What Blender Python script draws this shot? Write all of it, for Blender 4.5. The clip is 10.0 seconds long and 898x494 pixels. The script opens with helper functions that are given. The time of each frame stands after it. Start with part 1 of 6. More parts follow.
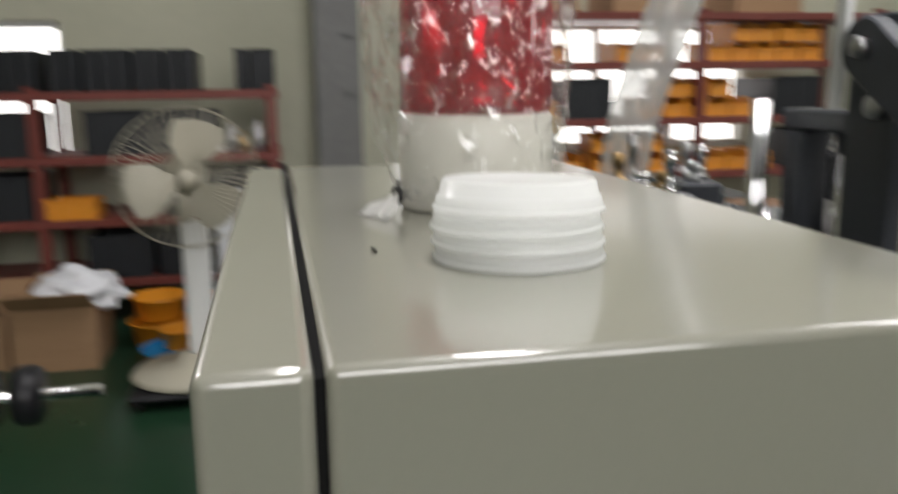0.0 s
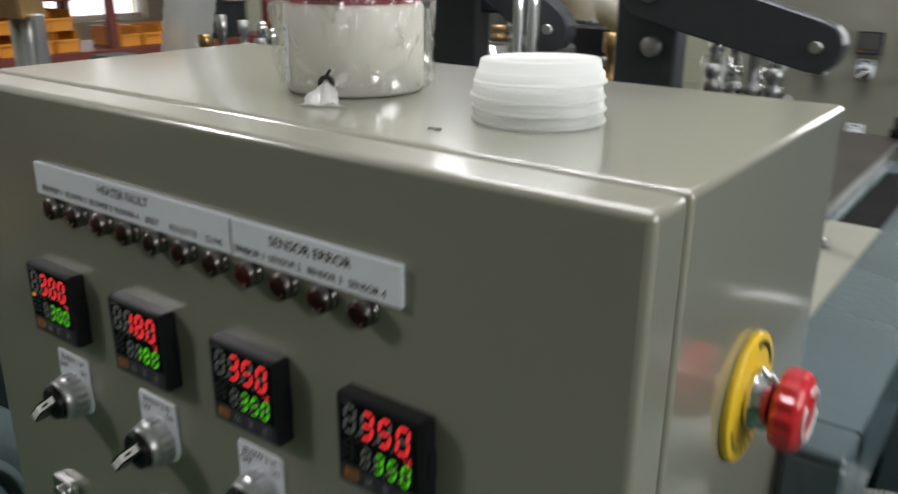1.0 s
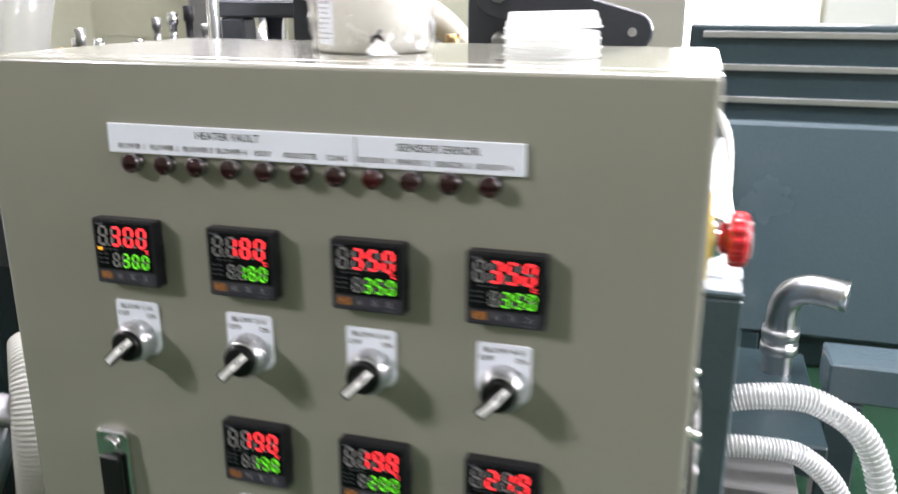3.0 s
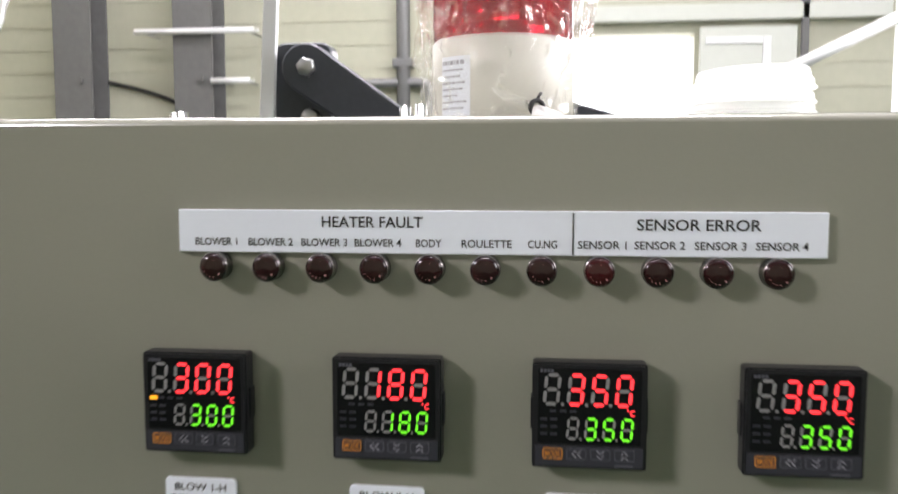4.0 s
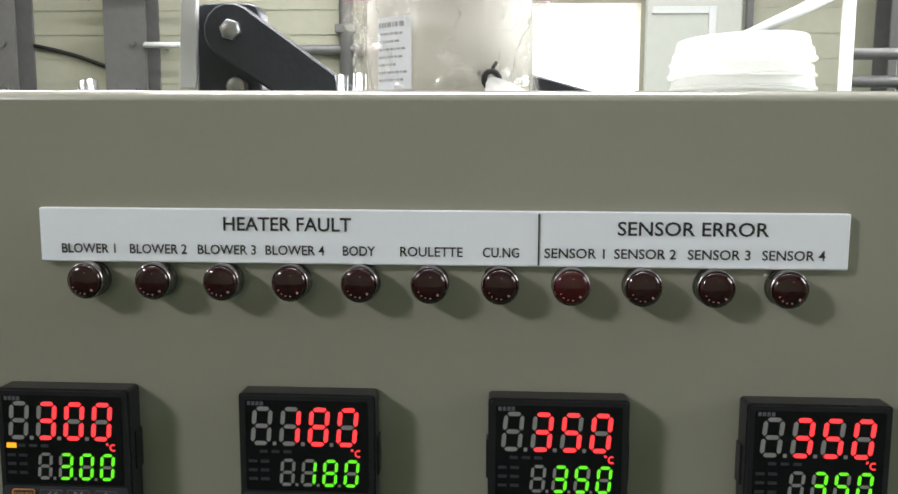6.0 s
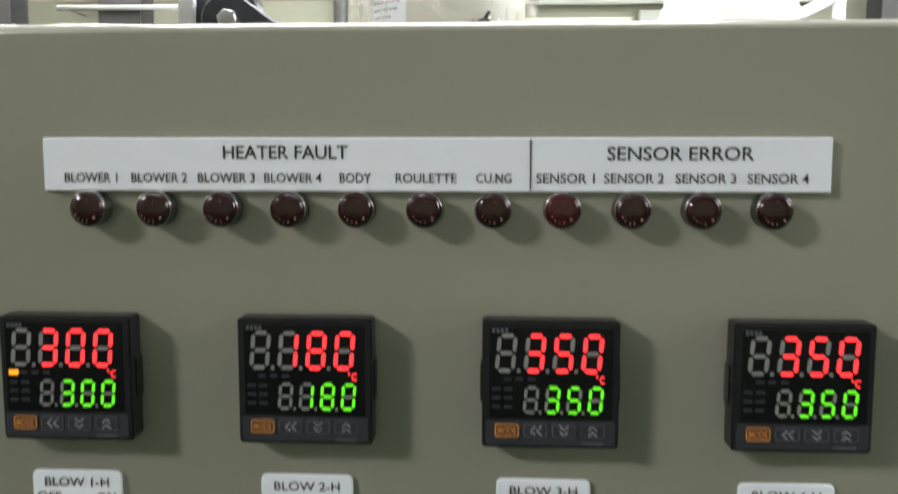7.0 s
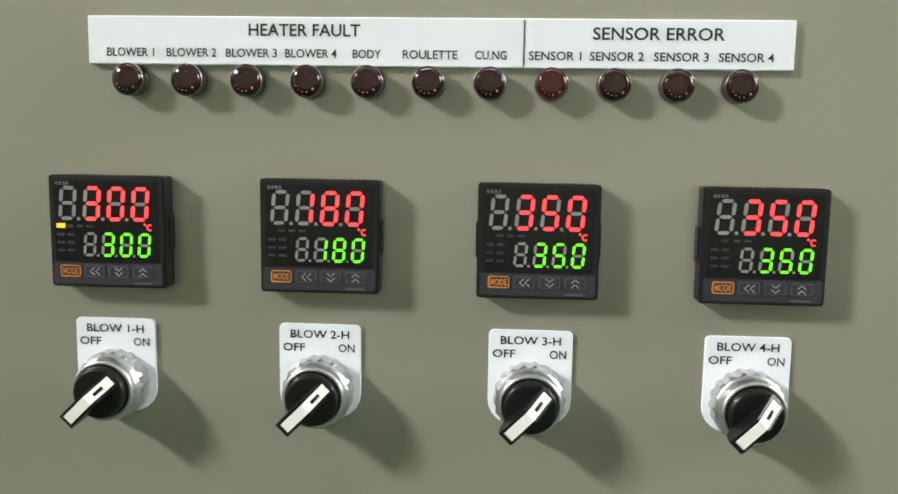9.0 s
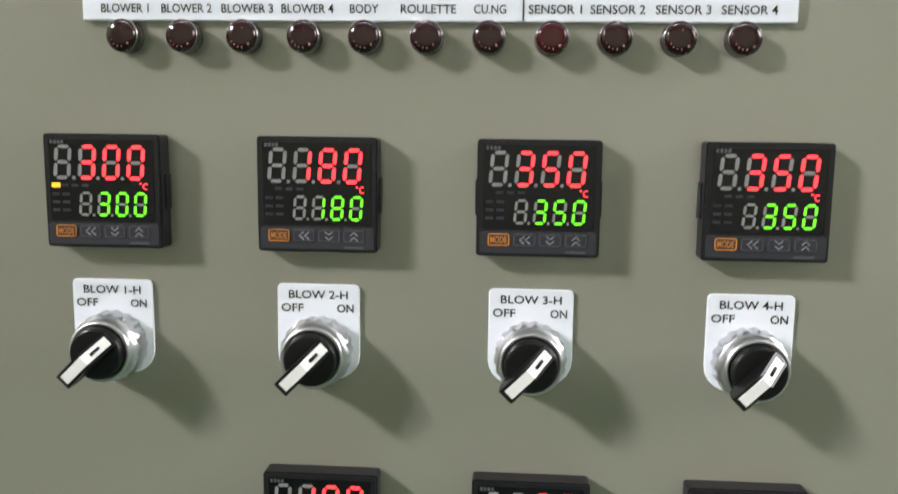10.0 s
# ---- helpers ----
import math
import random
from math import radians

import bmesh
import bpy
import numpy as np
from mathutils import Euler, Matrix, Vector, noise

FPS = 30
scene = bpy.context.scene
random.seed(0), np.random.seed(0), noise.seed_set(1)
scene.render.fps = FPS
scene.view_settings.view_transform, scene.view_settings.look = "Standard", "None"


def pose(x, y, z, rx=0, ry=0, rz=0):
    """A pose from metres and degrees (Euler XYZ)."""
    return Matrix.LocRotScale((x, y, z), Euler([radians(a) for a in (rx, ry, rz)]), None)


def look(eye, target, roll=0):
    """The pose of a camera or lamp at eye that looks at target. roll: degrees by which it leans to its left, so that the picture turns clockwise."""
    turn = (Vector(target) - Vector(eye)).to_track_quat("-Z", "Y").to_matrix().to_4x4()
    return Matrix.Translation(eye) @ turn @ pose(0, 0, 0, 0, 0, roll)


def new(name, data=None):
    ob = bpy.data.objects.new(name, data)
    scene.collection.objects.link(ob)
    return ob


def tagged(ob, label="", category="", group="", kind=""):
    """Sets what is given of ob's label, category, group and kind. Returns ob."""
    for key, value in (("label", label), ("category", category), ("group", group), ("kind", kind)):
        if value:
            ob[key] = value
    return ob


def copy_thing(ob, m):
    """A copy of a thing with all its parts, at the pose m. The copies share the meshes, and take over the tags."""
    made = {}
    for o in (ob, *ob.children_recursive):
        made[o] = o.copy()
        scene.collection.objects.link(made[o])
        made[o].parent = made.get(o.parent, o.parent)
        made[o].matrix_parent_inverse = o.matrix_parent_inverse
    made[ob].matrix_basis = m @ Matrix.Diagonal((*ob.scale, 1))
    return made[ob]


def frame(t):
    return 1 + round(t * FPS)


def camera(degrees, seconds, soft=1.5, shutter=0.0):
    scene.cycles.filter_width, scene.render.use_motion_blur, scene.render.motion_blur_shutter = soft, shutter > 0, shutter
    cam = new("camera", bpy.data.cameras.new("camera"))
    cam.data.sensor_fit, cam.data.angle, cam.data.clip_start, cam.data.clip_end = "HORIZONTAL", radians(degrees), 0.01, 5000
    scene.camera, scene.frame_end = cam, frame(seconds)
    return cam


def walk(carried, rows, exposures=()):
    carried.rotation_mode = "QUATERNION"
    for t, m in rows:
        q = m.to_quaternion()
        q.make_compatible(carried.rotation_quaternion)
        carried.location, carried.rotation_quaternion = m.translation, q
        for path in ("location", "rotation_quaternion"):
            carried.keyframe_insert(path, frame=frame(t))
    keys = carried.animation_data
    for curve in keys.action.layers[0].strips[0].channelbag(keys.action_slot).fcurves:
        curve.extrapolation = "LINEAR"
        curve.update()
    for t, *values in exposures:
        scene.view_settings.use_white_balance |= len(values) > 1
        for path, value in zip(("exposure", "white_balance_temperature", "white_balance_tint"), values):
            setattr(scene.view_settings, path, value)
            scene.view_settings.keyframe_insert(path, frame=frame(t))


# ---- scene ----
cam = camera(56.5, 10.0, 1.6, 0.5)
PATH = [
    (0.0, (0.5670, 0.0220, 0.9850), (-0.3935, 0.2210, 0.7900), -0.70),
    (0.2, (0.5434, -0.0172, 0.9810), (-0.3613, 0.3217, 0.7230), 0.50),
    (0.4, (0.5162, -0.0496, 0.9828), (-0.3257, 0.3632, 0.6350), -0.80),
    (0.5, (0.5110, -0.0740, 0.9860), (-0.3010, 0.3895, 0.6310), -0.50),
    (0.6, (0.4929, -0.0926, 0.9801), (-0.2822, 0.4408, 0.6416), 1.10),
    (0.8, (0.4801, -0.1633, 0.9908), (-0.1771, 0.5185, 0.6694), 0.89),
    (1.0, (0.4760, -0.2400, 0.9980), (-0.0830, 0.5180, 0.6610), 0.50),
    (1.2, (0.4803, -0.3028, 0.9943), (-0.0412, 0.4847, 0.6658), 0.04),
    (1.4, (0.5036, -0.3540, 0.9964), (-0.0143, 0.4367, 0.6700), -0.10),
    (1.7, (0.5526, -0.4139, 0.9946), (0.0279, 0.3700, 0.6627), -0.47),
    (2.0, (0.6082, -0.4680, 0.9930), (0.0778, 0.3127, 0.6624), -1.89),
    (2.2, (0.6192, -0.4887, 0.9987), (0.1262, 0.3094, 0.6524), -2.63),
    (3.3, (0.2535, -0.4291, 0.9405), (0.0552, 0.5190, 0.6920), 0.20),
    (3.5, (0.2091, -0.4007, 0.9289), (0.0415, 0.5613, 0.7133), -0.15),
    (3.7, (0.1847, -0.3813, 0.9118), (0.0421, 0.5944, 0.7456), 0.47),
    (3.9, (0.1620, -0.3695, 0.9001), (0.0590, 0.6189, 0.7890), -0.26),
    (4.0, (0.1647, -0.3586, 0.8949), (0.0449, 0.6304, 0.8082), 0.00),
    (4.1, (0.1515, -0.3473, 0.8894), (0.0542, 0.6456, 0.8208), 0.48),
    (4.5, (0.1422, -0.3156, 0.8898), (0.0639, 0.6786, 0.8170), 0.76),
    (5.0, (0.1541, -0.2906, 0.9023), (0.0964, 0.7007, 0.7839), 0.68),
    (6.5, (0.1597, -0.2861, 0.9021), (0.1060, 0.7048, 0.7785), 0.09),
    (7.0, (0.1604, -0.2970, 0.8709), (0.1114, 0.6966, 0.7696), 0.06),
    (7.2, (0.1612, -0.3066, 0.8593), (0.1199, 0.6858, 0.7439), 0.52),
    (7.5, (0.1617, -0.3240, 0.8395), (0.1197, 0.6690, 0.7288), 0.91),
    (8.0, (0.1634, -0.3328, 0.8325), (0.1091, 0.6583, 0.7117), 1.21),
    (8.5, (0.1655, -0.3334, 0.8315), (0.1064, 0.6573, 0.7087), 1.10),
    (9.0, (0.1670, -0.3363, 0.8321), (0.1059, 0.6538, 0.7053), 0.92),
    (9.5, (0.1699, -0.3360, 0.8300), (0.1069, 0.6544, 0.7068), 0.87),
    (10.0, (0.1683, -0.3341, 0.8194), (0.1045, 0.6541, 0.6796), 0.71),
]
walk(cam, [(t, look(eye, target, roll)) for t, eye, target, roll in PATH], [
    (0.0, -1.3, 6680, 14), (0.6, -1.33, 6600, 11), (1.0, -1.2, 6500, 12), (1.4, -0.45, 6350, 14), (2.0, 0.13, 6200, 17), (3.3, 0.26, 6400, 20), (4.1, 0.0, 6480, 20),
    (4.5, -0.2, 6480, 20), (5.0, -0.17, 6480, 19), (6.5, -0.16, 6480, 12), (7.0, -0.12, 6520, 12), (7.5, 0.32, 6600, 10), (8.2, 0.58, 6650, 10), (9.5, 0.58, 6620, 11), (10.0, 0.57, 6450, 16)])

# ---------- light ----------
world = bpy.data.worlds.new("world")
scene.world = world
world.use_nodes = True
wn = world.node_tree.nodes
wl = world.node_tree.links
sky = wn.new("ShaderNodeTexSky")
sky.sky_type = 'NISHITA'
sky.sun_disc = False
sky.sun_elevation = radians(40)
sky.sun_rotation = radians(250)
wl.new(sky.outputs[0], wn["Background"].inputs[0])
wn["Background"].inputs[1].default_value = 0.10


def area_lamp(name, m, sx, sy, watts, colour):
    data = bpy.data.lights.new(name, 'AREA')
    data.shape = 'RECTANGLE'
    data.size, data.size_y, data.energy, data.color = sx, sy, watts, colour
    ob = new(name, data)
    ob.matrix_world = m
    return ob


# sun, daylight of windows and open door, and added fill from unseen sides
sun_data = bpy.data.lights.new("sun", 'SUN')
sun_data.energy, sun_data.angle, sun_data.color = 5.0, radians(10.5), (1.0, 0.985, 0.985)
sun = new("sun", sun_data)
sun.matrix_world = look((-6.8, -4.24, 5.2), (0, 0, 0.75))
# added fill at the unseen west opening that the sun comes through
area_lamp("window_daylight", look((-3.6, -3.1, 3.26), (-1.0, -1.6, 1.2)), 1.9, 0.62, 4, (0.98, 0.99, 1.0))
area_lamp("shelf_window_daylight", look((-3.5, 1.7, 1.25), (-1, 1.5, 1.1)), 2.2, 0.8, 10, (0.96, 0.98, 1.0))
area_lamp("high_window_daylight", look((-2.8, 4.45, 2.9), (0.2, 0, 0.9)), 1.5, 1.0, 58, (0.98, 0.99, 1.0))
area_lamp("door_daylight", look((0.75, 4.45, 1.15), (0.5, 0, 0.9)), 0.8, 1.6, 45, (0.98, 1.0, 1.0))
# added fill from the unseen east, brightens the cabinet's side face
area_lamp("east_fill_light", look((3.9, 0.4, 2.3), (0.3, 0.2, 0.8)), 3.0, 1.4, 195, (0.97, 0.99, 1.0))
for cx, cy, watts in ((-0.05, 0.45, 185), (-0.6, 2.8, 78)):
    area_lamp("ceiling_tube_light", pose(cx, cy, 3.62, 0, 0, 0), 2.4, 0.25, watts, (0.98, 0.99, 1.0))

# ---------- materials ----------


def mat(name, colour, rough=0.5, metal=0.0, scale=60.0, vary=0.12, bump=0.0, grain=None, spec=0.5, coat=0.0,
        stain=None, stain_scale=6.0, emit=None, emit_power=0.0, coat_rough=0.06, trans=0.0, ior=1.45, alpha=None):
    m = bpy.data.materials.new(name)
    m.use_nodes = True
    nt = m.node_tree
    b = nt.nodes["Principled BSDF"]
    b.inputs["Roughness"].default_value = rough
    b.inputs["Metallic"].default_value = metal
    b.inputs["Specular IOR Level"].default_value = spec
    b.inputs["Coat Weight"].default_value = coat
    b.inputs["Coat Roughness"].default_value = coat_rough
    b.inputs["Transmission Weight"].default_value = trans
    b.inputs["IOR"].default_value = ior
    co = nt.nodes.new("ShaderNodeTexCoord")
    mp = nt.nodes.new("ShaderNodeMapping")
    mp.inputs["Scale"].default_value = grain or (1, 1, 1)
    nt.links.new(co.outputs["Object"], mp.inputs[0])
    n1 = nt.nodes.new("ShaderNodeTexNoise")
    n1.inputs["Scale"].default_value = scale
    n1.inputs["Detail"].default_value = 6
    nt.links.new(mp.outputs[0], n1.inputs["Vector"])
    n2 = nt.nodes.new("ShaderNodeTexNoise")
    n2.inputs["Scale"].default_value = stain_scale
    n2.inputs["Detail"].default_value = 4
    nt.links.new(mp.outputs[0], n2.inputs["Vector"])
    lo = [max(0.0, c * (1 - vary)) for c in colour]
    hi = [min(1.0, c * (1 + vary)) for c in colour]
    ramp = nt.nodes.new("ShaderNodeMix")
    ramp.data_type = 'RGBA'
    ramp.inputs["A"].default_value = (*lo, 1)
    ramp.inputs["B"].default_value = (*hi, 1)
    nt.links.new(n1.outputs[0], ramp.inputs["Factor"])
    out = ramp.outputs["Result"]
    second = nt.nodes.new("ShaderNodeMix")
    second.data_type = 'RGBA'
    mr = nt.nodes.new("ShaderNodeMapRange")
    mr.inputs["From Min"].default_value = 0.45
    mr.inputs["From Max"].default_value = 0.75
    mr.inputs["To Max"].default_value = 0.5
    nt.links.new(n2.outputs[0], mr.inputs["Value"])
    nt.links.new(mr.outputs[0], second.inputs["Factor"])
    nt.links.new(out, second.inputs["A"])
    st = stain or [c * (1 - vary * 0.9) for c in colour]
    second.inputs["B"].default_value = (*st, 1)
    nt.links.new(second.outputs["Result"], b.inputs["Base Color"])
    rr = nt.nodes.new("ShaderNodeMapRange")
    rr.inputs["To Min"].default_value = max(0.02, rough * 0.82)
    rr.inputs["To Max"].default_value = min(1.0, rough * 1.18 + 0.01)
    nt.links.new(n2.outputs[0], rr.inputs["Value"])
    nt.links.new(rr.outputs[0], b.inputs["Roughness"])
    if bump:
        bp = nt.nodes.new("ShaderNodeBump")
        bp.inputs["Strength"].default_value = bump
        bp.inputs["Distance"].default_value = 0.002
        nt.links.new(n1.outputs[0], bp.inputs["Height"])
        nt.links.new(bp.outputs[0], b.inputs["Normal"])
    if emit:
        b.inputs["Emission Color"].default_value = (*emit, 1)
        b.inputs["Emission Strength"].default_value = emit_power
    return m


def film_mat(name, tint, gloss_rough, base, extra, scale, cloud=0.0):
    """Clear plastic film: it lets light through and shines along its creases."""
    m = bpy.data.materials.new(name)
    m.use_nodes = True
    nt = m.node_tree
    nt.nodes.remove(nt.nodes["Principled BSDF"])
    out = nt.nodes["Material Output"]
    tr = nt.nodes.new("ShaderNodeBsdfTransparent")
    tr.inputs[0].default_value = (*tint, 1)
    gl = nt.nodes.new("ShaderNodeBsdfGlossy")
    gl.inputs["Roughness"].default_value = gloss_rough
    gl.inputs["Color"].default_value = (0.95, 0.95, 0.95, 1)
    df = nt.nodes.new("ShaderNodeBsdfTranslucent")
    df.inputs[0].default_value = (0.85, 0.85, 0.83, 1)
    dd = nt.nodes.new("ShaderNodeBsdfDiffuse")
    dd.inputs[0].default_value = (0.8, 0.8, 0.78, 1)
    co = nt.nodes.new("ShaderNodeTexCoord")
    n1 = nt.nodes.new("ShaderNodeTexNoise")
    n1.inputs["Scale"].default_value = scale
    n1.inputs["Detail"].default_value = 5
    n1.inputs["Distortion"].default_value = 1.6
    nt.links.new(co.outputs["Object"], n1.inputs["Vector"])
    mr = nt.nodes.new("ShaderNodeMapRange")
    mr.inputs["From Min"].default_value = 0.53
    mr.inputs["From Max"].default_value = 0.74
    mr.inputs["To Min"].default_value = base
    mr.inputs["To Max"].default_value = base + extra
    nt.links.new(n1.outputs[0], mr.inputs["Value"])
    bp = nt.nodes.new("ShaderNodeBump")
    bp.inputs["Strength"].default_value = 0.7
    bp.inputs["Distance"].default_value = 0.004
    nt.links.new(n1.outputs[0], bp.inputs["Height"])
    nt.links.new(bp.outputs[0], gl.inputs["Normal"])
    mx = nt.nodes.new("ShaderNodeMixShader")
    nt.links.new(mr.outputs[0], mx.inputs[0])
    nt.links.new(tr.outputs[0], mx.inputs[1])
    nt.links.new(gl.outputs[0], mx.inputs[2])
    ad = nt.nodes.new("ShaderNodeMixShader")
    ad.inputs[0].default_value = 0.5
    nt.links.new(df.outputs[0], ad.inputs[1])
    nt.links.new(dd.outputs[0], ad.inputs[2])
    m2 = nt.nodes.new("ShaderNodeMixShader")
    m2.inputs[0].default_value = cloud
    nt.links.new(mx.outputs[0], m2.inputs[1])
    nt.links.new(ad.outputs[0], m2.inputs[2])
    nt.links.new(m2.outputs[0], out.inputs[0])
    return m


def milky_mat(name):
    """Thin milky plastic that glows with the light behind it."""
    m = bpy.data.materials.new(name)
    m.use_nodes = True
    nt = m.node_tree
    b = nt.nodes["Principled BSDF"]
    b.inputs["Base Color"].default_value = (0.90, 0.91, 0.90, 1)
    b.inputs["Roughness"].default_value = 0.26
    tl = nt.nodes.new("ShaderNodeBsdfTranslucent")
    tl.inputs[0].default_value = (0.95, 0.96, 0.94, 1)
    tr = nt.nodes.new("ShaderNodeBsdfTransparent")
    tr.inputs[0].default_value = (0.97, 0.98, 0.97, 1)
    co = nt.nodes.new("ShaderNodeTexCoord")
    n1 = nt.nodes.new("ShaderNodeTexNoise")
    n1.inputs["Scale"].default_value = 70
    n1.inputs["Detail"].default_value = 4
    nt.links.new(co.outputs["Object"], n1.inputs["Vector"])
    mr = nt.nodes.new("ShaderNodeMapRange")
    mr.inputs["To Min"].default_value = 0.40
    mr.inputs["To Max"].default_value = 0.60
    nt.links.new(n1.outputs[0], mr.inputs["Value"])
    a = nt.nodes.new("ShaderNodeMixShader")
    nt.links.new(mr.outputs[0], a.inputs[0])
    nt.links.new(b.outputs[0], a.inputs[1])
    nt.links.new(tl.outputs[0], a.inputs[2])
    c = nt.nodes.new("ShaderNodeMixShader")
    c.inputs[0].default_value = 0.16
    nt.links.new(a.outputs[0], c.inputs[1])
    nt.links.new(tr.outputs[0], c.inputs[2])
    nt.links.new(c.outputs[0], nt.nodes["Material Output"].inputs[0])
    return m


PAINT = mat("pebble_grey_paint", (0.25, 0.246, 0.200), 0.30, scale=420, vary=0.03, bump=0.045, stain=(0.248, 0.244, 0.199), stain_scale=3, coat=1.0, coat_rough=0.115)
PAINT.node_tree.nodes["Principled BSDF"].inputs["Coat IOR"].default_value = 1.68
# near-black that carries the shade of door gap, fan opening and slot
GAP = mat("black_gap_shade", (0.008, 0.008, 0.008), 0.8, spec=0.12)
PLATE = mat("white_engraved_plastic", (0.80, 0.84, 0.91), 0.35, scale=300, vary=0.02)
INK = mat("black_engraving", (0.02, 0.02, 0.022), 0.6)
FACETGLINT = mat("pale_facet_glint", (0.50, 0.26, 0.27), 0.12, coat=0.5)
OILY = mat("oily_blackened_steel", (0.07, 0.072, 0.075), 0.42, metal=0.2, scale=35, vary=0.35, bump=0.1, stain=(0.03, 0.03, 0.03), stain_scale=12)
CHROME = mat("polished_chrome", (0.75, 0.75, 0.76), 0.12, metal=1.0, scale=200, vary=0.06)
SATIN = mat("satin_aluminium", (0.62, 0.63, 0.64), 0.3, metal=1.0, scale=180, vary=0.1, bump=0.08)
STEEL = mat("machined_steel", (0.42, 0.42, 0.42), 0.34, metal=1.0, scale=120, vary=0.2, bump=0.1)
BEZEL = mat("bright_satin_bezel", (0.54, 0.55, 0.56), 0.30, metal=0.92, scale=200, vary=0.05)
LENS = mat("dark_red_lens", (0.017, 0.0014, 0.0028), 0.10, scale=300, vary=0.3, coat=0.3)
DARKCHROME = mat("dull_chrome_ring", (0.27, 0.25, 0.24), 0.24, metal=1.0, scale=200, vary=0.08)
LENSLIT = mat("glowing_red_lens", (0.035, 0.002, 0.004), 0.10, scale=300, vary=0.3, coat=0.3, emit=(1, 0.02, 0.03), emit_power=0.005)
BLACK = mat("black_moulded_plastic", (0.013, 0.013, 0.015), 0.36, spec=0.35, scale=700, vary=0.2, bump=0.06)
DISPLAY = mat("black_display_window", (0.005, 0.005, 0.006), 0.16, spec=0.35, scale=200, vary=0.2)
FILMED = mat("filmed_grey_display", (0.075, 0.078, 0.076), 0.35, scale=300, vary=0.1)
KEYPAD = mat("dark_grey_keypad", (0.030, 0.030, 0.040), 0.42, scale=500, vary=0.12)
KEYEDGE = mat("dim_key_outline", (0.085, 0.085, 0.105), 0.5)
KEYLINE = mat("grey_key_print", (0.34, 0.34, 0.38), 0.5)
ORANGEPRINT = mat("orange_key_print", (0.62, 0.23, 0.03), 0.5)
SEGOFF = mat("unlit_grey_segment", (0.24, 0.235, 0.235), 0.5, scale=300, vary=0.1)
SEGRED = mat("lit_red_segment", (0.5, 0.02, 0.02), 0.5, emit=(1.0, 0.035, 0.04), emit_power=2.1)
SEGGREEN = mat("lit_green_segment", (0.1, 0.5, 0.02), 0.5, emit=(0.14, 1.0, 0.015), emit_power=0.85)
SEGAMBER = mat("lit_amber_mark", (0.5, 0.3, 0.02), 0.5, emit=(1.0, 0.36, 0.01), emit_power=1.3)
KNOB = mat("glossy_black_knob", (0.008, 0.008, 0.008), 0.28, spec=0.35, scale=300, vary=0.2)
WHITE = mat("white_plastic", (0.78, 0.78, 0.76), 0.4, scale=200, vary=0.03)
LID = milky_mat("milky_white_lid")
YELLOW = mat("yellow_enamel", (0.78, 0.52, 0.03), 0.35, scale=120, vary=0.06)
RED = mat("red_mushroom_plastic", (0.55, 0.015, 0.025), 0.28, scale=160, vary=0.08, coat=0.4)
REDDOME = mat("red_beacon_lens", (0.55, 0.002, 0.016), 0.07, scale=40, vary=0.35, trans=0.62, ior=1.25, coat=0.6)
BEACONBASE = mat("ivory_beacon_base", (0.62, 0.61, 0.55), 0.4, scale=100, vary=0.03)
FILM = film_mat("clear_plastic_bag", (0.97, 0.97, 0.96), 0.10, 0.055, 0.60, 58, 0.06)
FILMDENSE = film_mat("gathered_plastic_bag", (0.92, 0.92, 0.92), 0.18, 0.22, 0.5, 60, 0.75)
DUCTFILM = film_mat("clear_duct_film", (0.93, 0.94, 0.94), 0.10, 0.16, 0.45, 22, 0.32)
SLATE = mat("dark_slate_paint", (0.045, 0.05, 0.06), 0.38, scale=150, vary=0.15, bump=0.15)
BLUEGREY = mat("blue_grey_machine_paint", (0.068, 0.100, 0.115), 0.26, scale=130, vary=0.08, bump=0.35, coat=0.5, stain=(0.065, 0.096, 0.110), stain_scale=2.5)
TEAL = mat("dark_teal_machine_paint", (0.020, 0.036, 0.041), 0.36, scale=90, vary=0.25, bump=0.25)
BLOWERGREY = mat("grey_green_cast_paint", (0.095, 0.128, 0.130), 0.34, scale=160, vary=0.12, bump=0.4, coat=0.3)
GREEN = mat("green_epoxy_floor", (0.013, 0.045, 0.022), 0.28, scale=14, vary=0.25, bump=0.03, stain=(0.03, 0.05, 0.035), stain_scale=1.4)
WALLPANEL = mat("cream_wall_cladding", (0.45, 0.45, 0.345), 0.55, scale=20, vary=0.08, stain=(0.38, 0.38, 0.28), stain_scale=1.5)
PLASTER = mat("pale_ceiling_sheet", (0.62, 0.63, 0.63), 0.8, scale=12, vary=0.08)
COLUMNGREY = mat("grey_primer_steel", (0.135, 0.135, 0.130), 0.5, scale=30, vary=0.18, bump=0.1)
REDSTEEL = mat("red_oxide_steel", (0.16, 0.035, 0.025), 0.5, scale=40, vary=0.22, bump=0.1)
BLACKBIN = mat("black_bin_plastic", (0.010, 0.012, 0.015), 0.55, scale=40, vary=0.25)
ORANGE = mat("orange_bin_plastic", (0.68, 0.26, 0.02), 0.4, scale=30, vary=0.1)
CARD = mat("brown_cardboard", (0.33, 0.20, 0.11), 0.8, scale=60, vary=0.12, grain=(1, 1, 6))
FOAM = mat("white_packing_foam", (0.78, 0.80, 0.82), 0.8, scale=90, vary=0.05, bump=0.2)
